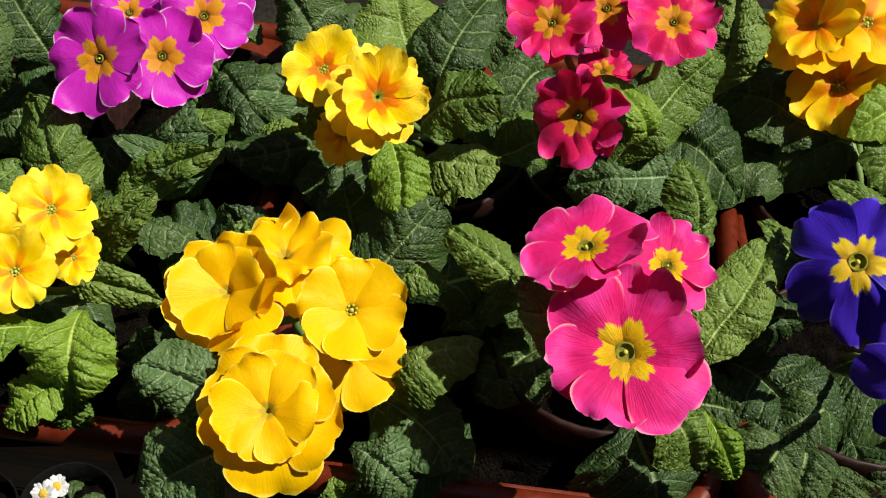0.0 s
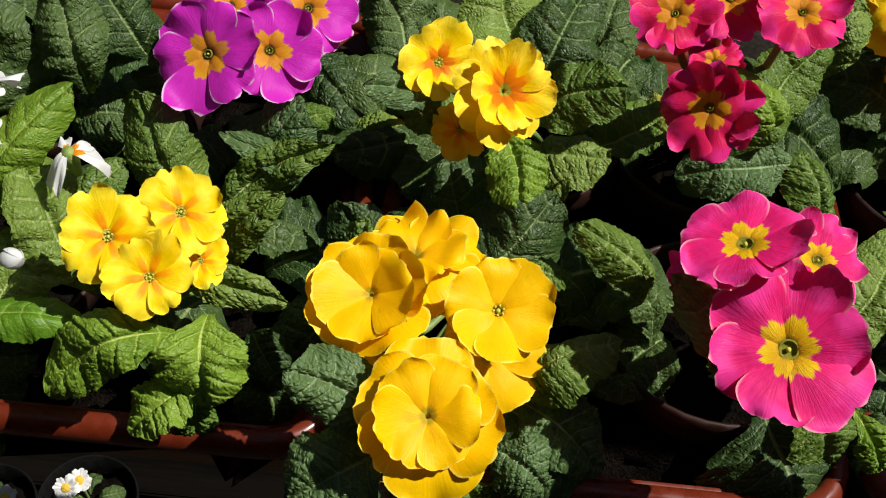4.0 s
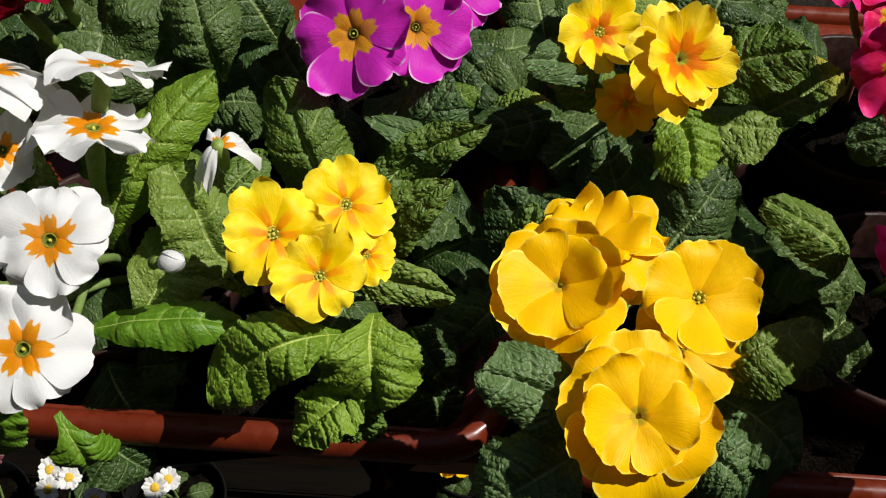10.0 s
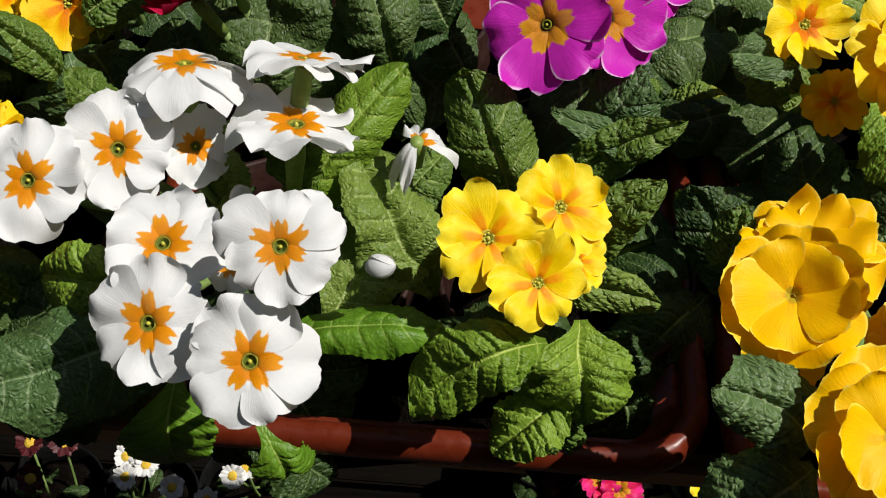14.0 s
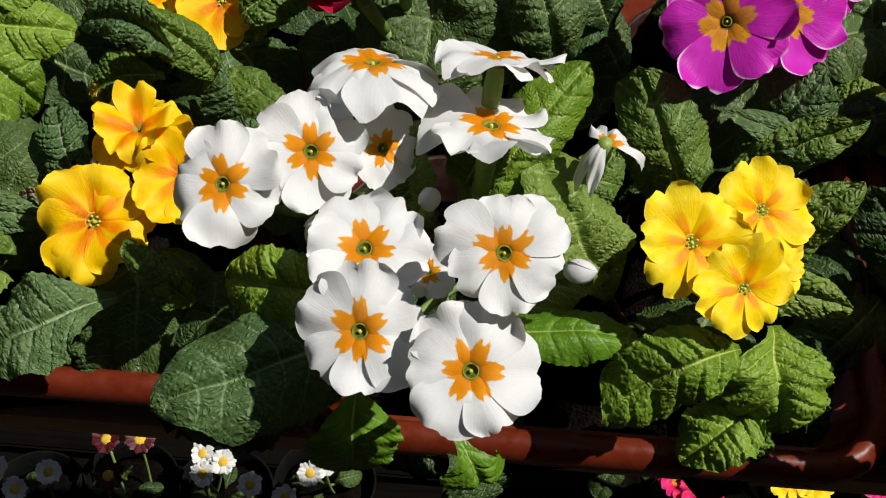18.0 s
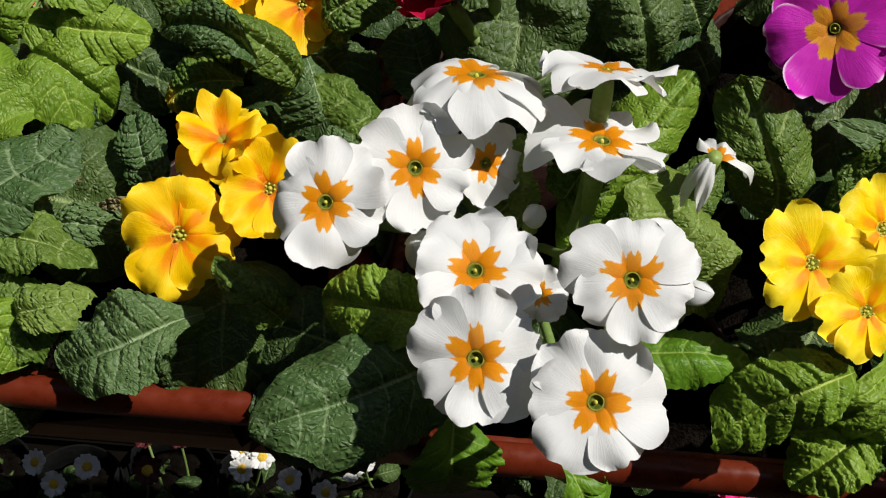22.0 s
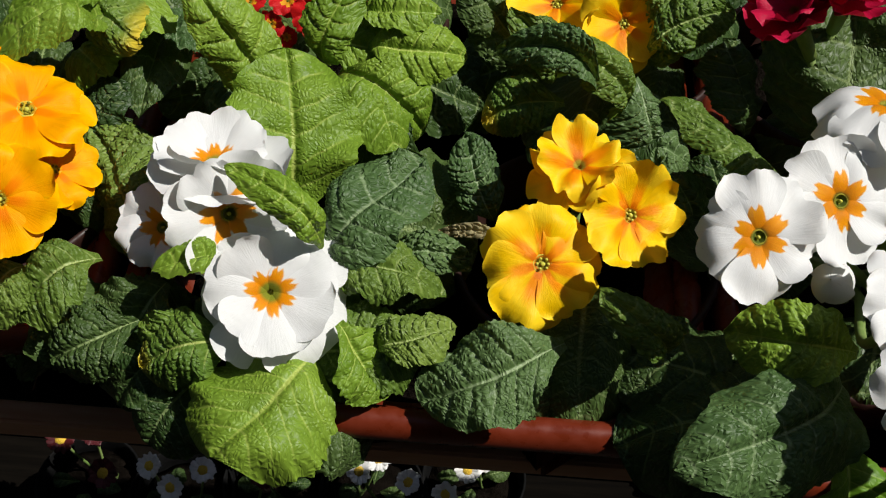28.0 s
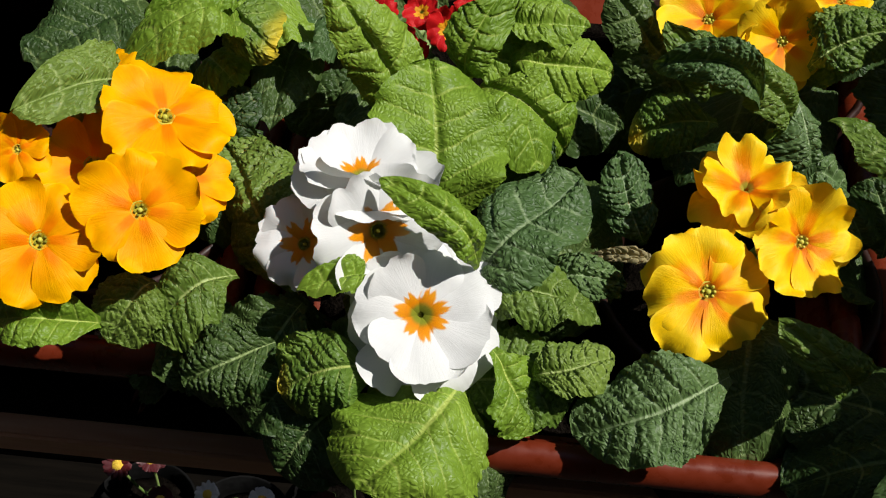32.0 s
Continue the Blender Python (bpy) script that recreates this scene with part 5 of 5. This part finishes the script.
leaf(plant, (-0.3050, 0.0610, 0.8750), (-0.3370, 0.0670, 0.8850), 0.0138, kind="blue", arch=0.25, roll=20, fold=0.5, curl=0.6)
leaf(plant, (-0.3140, 0.0680, 0.8620), (-0.3400, 0.0640, 0.8550), 0.0190, kind="yellowing", arch=0.2)
leaf(plant, (-0.2640, 0.0350, 0.8450), (-0.2690, 0.0510, 0.8620), 0.0187, kind="dark", arch=0.1, roll=0)
leaf(plant, (-0.2930, 0.0710, 0.8720), (-0.2840, 0.0610, 0.8450), 0.0208, kind="blue", arch=0.2, curl=0.6)
leaf(plant, (-0.2890, 0.0810, 0.8750), (-0.2650, 0.0860, 0.8900), 0.0168, kind="mid", arch=0.2)
leaf(plant, (-0.2978, 0.0990, 0.8460), (-0.2778, 0.0717, 0.8420), 0.0307, kind="dark", arch=0.16)
leaf(plant, (-0.3204, 0.0949, 0.8460), (-0.3475, 0.1036, 0.8800), 0.0231, kind="dark", arch=0.12)
leaf(plant, (-0.2937, 0.0855, 0.8628), (-0.2681, 0.0933, 0.8870), 0.0211, kind="mid", arch=0.14)
leaf(plant, (-0.2971, 0.0676, 0.8619), (-0.3168, 0.0656, 0.8910), 0.0152, kind="mid", arch=0.15, fold=0.4)
leaf(plant, (-0.2951, 0.0669, 0.8450), (-0.2716, 0.0608, 0.8470), 0.0197, kind="blue", arch=0.2)
leaf(plant, (-0.2948, 0.0666, 0.8550), (-0.2965, 0.0581, 0.8570), 0.0105, kind="light", arch=0.3)
leaf(plant, (-0.3193, 0.0779, 0.8624), (-0.3321, 0.0780, 0.8890), 0.0156, kind="mid", arch=0.2)
leaf(plant, (-0.3211, 0.1094, 0.8360), (-0.3499, 0.0913, 0.8440), 0.0330, kind="dark", arch=0.15)
leaf(plant, (-0.3010, 0.1160, 0.8420), (-0.2490, 0.1360, 0.8460), 0.0340, kind="dark", arch=0.2, fine=False)
tuft(plant, 3, 0.055, 0.834, 0.832, 0.044, "dark")
own(plant)

plant = potted(-0.398, 0.132, "scarlet_primrose", "small scarlet primrose with yellow eyes, tightly clustered")
flower(plant, (-0.3995, 0.1000, 0.8620), (0.14, -0.67, 0.73), 0.0075, "red", spin=0)
flower(plant, (-0.4082, 0.1052, 0.8640), (-0.13, -0.51, 0.85), 0.0064, "red", spin=20)
flower(plant, (-0.4134, 0.0996, 0.8580), (-0.19, -0.67, 0.72), 0.0049, "red", spin=0)
flower(plant, (-0.4087, 0.1000, 0.8520), (0.02, -0.80, 0.60), 0.0042, "red", spin=10)
flower(plant, (-0.4213, 0.1055, 0.8620), (-0.09, -0.51, 0.85), 0.0057, "red", spin=30)
flower(plant, (-0.3932, 0.1074, 0.8640), (0.26, -0.47, 0.84), 0.0061, "red", spin=0)
leaf(plant, (-0.4080, 0.0648, 0.8504), (-0.4287, 0.0688, 0.8990), 0.0223, kind="light", arch=0.12, roll=10)
leaf(plant, (-0.3931, 0.0824, 0.8650), (-0.3640, 0.0814, 0.8690), 0.0197, kind="light", arch=0.2)
leaf(plant, (-0.3780, 0.0800, 0.8680), (-0.3470, 0.0780, 0.8720), 0.0192, kind="light", arch=0.2)
leaf(plant, (-0.3870, 0.0750, 0.8620), (-0.3580, 0.0630, 0.8500), 0.0241, kind="light", arch=0.2)
leaf(plant, (-0.3830, 0.0900, 0.8720), (-0.3550, 0.0860, 0.8800), 0.0147, kind="light", arch=0.2)
leaf(plant, (-0.3851, 0.0792, 0.8570), (-0.3663, 0.0511, 0.8530), 0.0249, kind="light", arch=0.16)
leaf(plant, (-0.3778, 0.1008, 0.8360), (-0.3400, 0.0848, 0.8400), 0.0366, kind="dark", arch=0.15)
leaf(plant, (-0.3904, 0.0746, 0.8659), (-0.3834, 0.0769, 0.8950), 0.0172, kind="light", arch=0.2)
leaf(plant, (-0.3997, 0.0736, 0.8590), (-0.4134, 0.0646, 0.8650), 0.0142, kind="light", arch=0.25)
leaf(plant, (-0.3813, 0.0904, 0.8621), (-0.3628, 0.0935, 0.8790), 0.0144, kind="light", arch=0.25)
leaf(plant, (-0.4205, 0.0891, 0.8300), (-0.4503, 0.0759, 0.8420), 0.0231, kind="dark", arch=0.2)
leaf(plant, (-0.4145, 0.1460, 0.8420), (-0.4665, 0.1660, 0.8490), 0.0340, kind="dark", arch=0.2, fine=False)
tuft(plant, 3, 0.055, 0.834, 0.832, 0.044, "dark")
own(plant)

plant = potted(-0.5, 0.046, "apricot_primrose", "apricot orange primrose crowded with blooms")
flower(plant, (-0.4689, -0.0036, 0.8840), (0.29, -0.58, 0.76), 0.0171, "orange", spin=0)
flower(plant, (-0.4932, -0.0131, 0.8800), (0.27, -0.58, 0.76), 0.0176, "orange", spin=20)
flower(plant, (-0.4700, 0.0284, 0.8860), (0.26, -0.08, 0.96), 0.0187, "orange", spin=10)
flower(plant, (-0.4896, 0.0404, 0.8860), (-0.00, -0.08, 1.00), 0.0126, "orange", spin=30)
flower(plant, (-0.4935, 0.0262, 0.8660), (0.27, -0.26, 0.93), 0.0177, "orange", spin=15)
flower(plant, (-0.4672, 0.0264, 0.8620), (0.48, -0.24, 0.84), 0.0146, "orange", spin=0)
flower(plant, (-0.5089, 0.0167, 0.8800), (-0.08, -0.50, 0.86), 0.0101, "orange", spin=0)
flower(plant, (-0.5004, 0.0380, 0.8800), (0.02, -0.06, 1.00), 0.0073, "orange", spin=0)
leaf(plant, (-0.4686, -0.0053, 0.8550), (-0.4781, -0.0236, 0.8530), 0.0211, kind="mid", arch=0.22)
leaf(plant, (-0.4470, -0.0018, 0.8570), (-0.4699, -0.0199, 0.8530), 0.0219, kind="mid", arch=0.22)
leaf(plant, (-0.4903, -0.0091, 0.8280), (-0.4692, -0.0019, 0.8100), 0.0279, kind="dark", arch=0.16)
leaf(plant, (-0.4487, 0.0069, 0.8300), (-0.4460, -0.0148, 0.8140), 0.0394, kind="dark", arch=0.14, pucker=0.5)
leaf(plant, (-0.4795, -0.0178, 0.8510), (-0.5104, -0.0223, 0.8550), 0.0156, kind="light", arch=0.2)
leaf(plant, (-0.4957, 0.0468, 0.8619), (-0.5092, 0.0197, 0.8910), 0.0211, kind="mid", arch=0.2)
leaf(plant, (-0.4716, 0.0571, 0.8398), (-0.4561, 0.0616, 0.8640), 0.0216, kind="dark", arch=0.2)
leaf(plant, (-0.4617, 0.0540, 0.8371), (-0.4509, 0.0565, 0.8540), 0.0145, kind="dark", arch=0.2)
leaf(plant, (-0.5128, 0.0335, 0.8378), (-0.5354, 0.0361, 0.8620), 0.0227, kind="dark", arch=0.2)
leaf(plant, (-0.4733, -0.0044, 0.8280), (-0.4425, -0.0124, 0.8280), 0.0286, kind="dark", arch=0.15, roll=0)
tuft(plant, 3, 0.055, 0.834, 0.832, 0.044, "dark")
own(plant)

plant = potted(-0.502, 0.142, "budding_primrose", "primrose in leaf with yellowing tips, not in bloom")
leaf(plant, (-0.4551, 0.0697, 0.8770), (-0.4868, 0.0466, 0.8870), 0.0201, kind="light", arch=0.2, roll=-10)
leaf(plant, (-0.4623, 0.0771, 0.8750), (-0.4442, 0.0694, 0.8750), 0.0201, kind="yellowing", arch=0.2)
leaf(plant, (-0.4611, 0.0745, 0.8830), (-0.4808, 0.0585, 0.8950), 0.0151, kind="light", arch=0.25)
leaf(plant, (-0.5037, 0.1042, 0.8520), (-0.5289, 0.0729, 0.8640), 0.0318, kind="dark", arch=0.15)
leaf(plant, (-0.4709, 0.0740, 0.8650), (-0.4599, 0.0638, 0.8650), 0.0195, kind="light", arch=0.2)
leaf(plant, (-0.4546, 0.0886, 0.8780), (-0.4447, 0.0660, 0.8850), 0.0225, kind="light", arch=0.2)
leaf(plant, (-0.4869, 0.0877, 0.8480), (-0.4855, 0.0666, 0.8520), 0.0205, kind="dark", arch=0.2)
leaf(plant, (-0.4401, 0.0951, 0.8650), (-0.4372, 0.0752, 0.8710), 0.0181, kind="blue", arch=0.2)
leaf(plant, (-0.4865, 0.1160, 0.8420), (-0.4345, 0.1360, 0.8460), 0.0340, kind="dark", arch=0.2, fine=False)
tuft(plant, 3, 0.055, 0.834, 0.832, 0.044, "dark")
own(plant)


# ---- lower tier: daisies and more primroses ----
LOW = 0.160


def daisy(plant, at, facing, radius, rays, material):
    """A double daisy head: rings of narrow rays round a domed disc, on a thin stalk."""
    seed = next_seed()
    rng = np.random.default_rng(seed)
    at, facing = Vector(at), Vector(facing).normalized()
    m = Matrix.Translation(at) @ facing.to_track_quat("Z", "Y").to_matrix().to_4x4()
    bm = bmesh.new()
    for k in range(rays):
        a = math.tau * k / rays + rng.uniform(-0.05, 0.05)
        long, lift = radius * rng.uniform(0.78, 1.05), rng.uniform(-0.15, 0.30)
        turn = m @ Matrix.Rotation(a, 4, "Z")
        wide = radius * 0.15
        rows = [[bm.verts.new(turn @ Vector((s * wide * w, long * r, radius * (lift * r * r + 0.05 * h + 0.02 * (k % 3))))) for s, h in ((-1, 0), (0, 1), (1, 0))] for r, w in ((0.25, 0.5), (0.6, 1.0), (0.88, 1.0), (1.0, 0.5))]
        for p, q in zip(rows, rows[1:]):
            for c in range(2):
                bm.faces.new((p[c], p[c + 1], q[c + 1], q[c]))
    head = part("flower_head", bm, material, plant)
    disc = turned([(0.42 * radius, -0.05 * radius), (0.42 * radius, 0.06 * radius), (0.30 * radius, 0.15 * radius), (0.14 * radius, 0.19 * radius), (0.02 * radius, 0.2 * radius)], 14)
    disc.transform(m)
    part("disc", disc, DAISYEYE, head)
    foot = plant.location + Vector((rng.uniform(-0.02, 0.02), rng.uniform(-0.02, 0.02), 0.06))
    run = [at.lerp(foot, s) + Vector((0, 0, -0.012 * math.sin(math.pi * s))) for s in (i / 5 for i in range(6))]
    part("stem", tube(run, [0.0012] * 6, 6), STEM, plant)


for x, y, tint, heads in (
    (-0.408, 0.222, "white", ((-0.420, 0.232), (-0.402, 0.226), (-0.416, 0.214), (-0.377, 0.208))),
    (-0.325, 0.240, "white", ((-0.331, 0.222), (-0.347, 0.200), (-0.322, 0.230))),
    (-0.488, 0.222, "red", ((-0.500, 0.238), (-0.473, 0.240), (-0.490, 0.206))),
    (-0.562, 0.205, "white", ((-0.580, 0.205), (-0.538, 0.205), (-0.560, 0.188))),
    (-0.640, 0.210, "red", ((-0.615, 0.196), (-0.655, 0.222), (-0.630, 0.230))),
):
    plant = potted(x, y, "daisy_plant", "low %s double daisy plant in a pot on the lower tier" % tint, "potted plant", LOW, "daisies below")
    for i, (hx, hy) in enumerate(heads):
        daisy(plant, (hx, hy, 0.285), ((hx - x) * 9, -0.40 + (hy - y) * 9, 0.8), 0.0105 if tint == "white" else 0.012, 40, DAISY if tint == "white" or i % 4 == 3 else DAISYRED)
    tuft(plant, 4, 0.030, 0.232, 0.228, 0.014, "dark")
    own(plant)

for x, y, name, kind, spots in (
    (-0.075, 0.300, "yellow_primrose", "ruffled", ((-0.092, 0.273), (-0.080, 0.280))),
    (0.000, 0.262, "red_primrose", "rose", ((-0.018, 0.243), (-0.035, 0.250))),
    (0.070, 0.280, "yellow_primrose", "lemon", ((0.056, 0.256), (0.076, 0.258))),
    (0.150, 0.285, "pink_primrose", "pink", ((0.132, 0.257), (0.146, 0.266))),
    (0.235, 0.290, "yellow_primrose", "lemon", ((0.247, 0.274), (0.225, 0.276))),
):
    plant = potted(x, y, name, "primrose in a pot on the lower tier, in deep shade", "potted plant", LOW, "primroses below")
    for sx, sy in spots:
        flower(plant, (sx, sy, 0.272), (0.0, -0.4, 0.9), 0.019, kind, 20)
    tuft(plant, 4, 0.048, 0.230, 0.215, 0.030, "dark")
    own(plant)
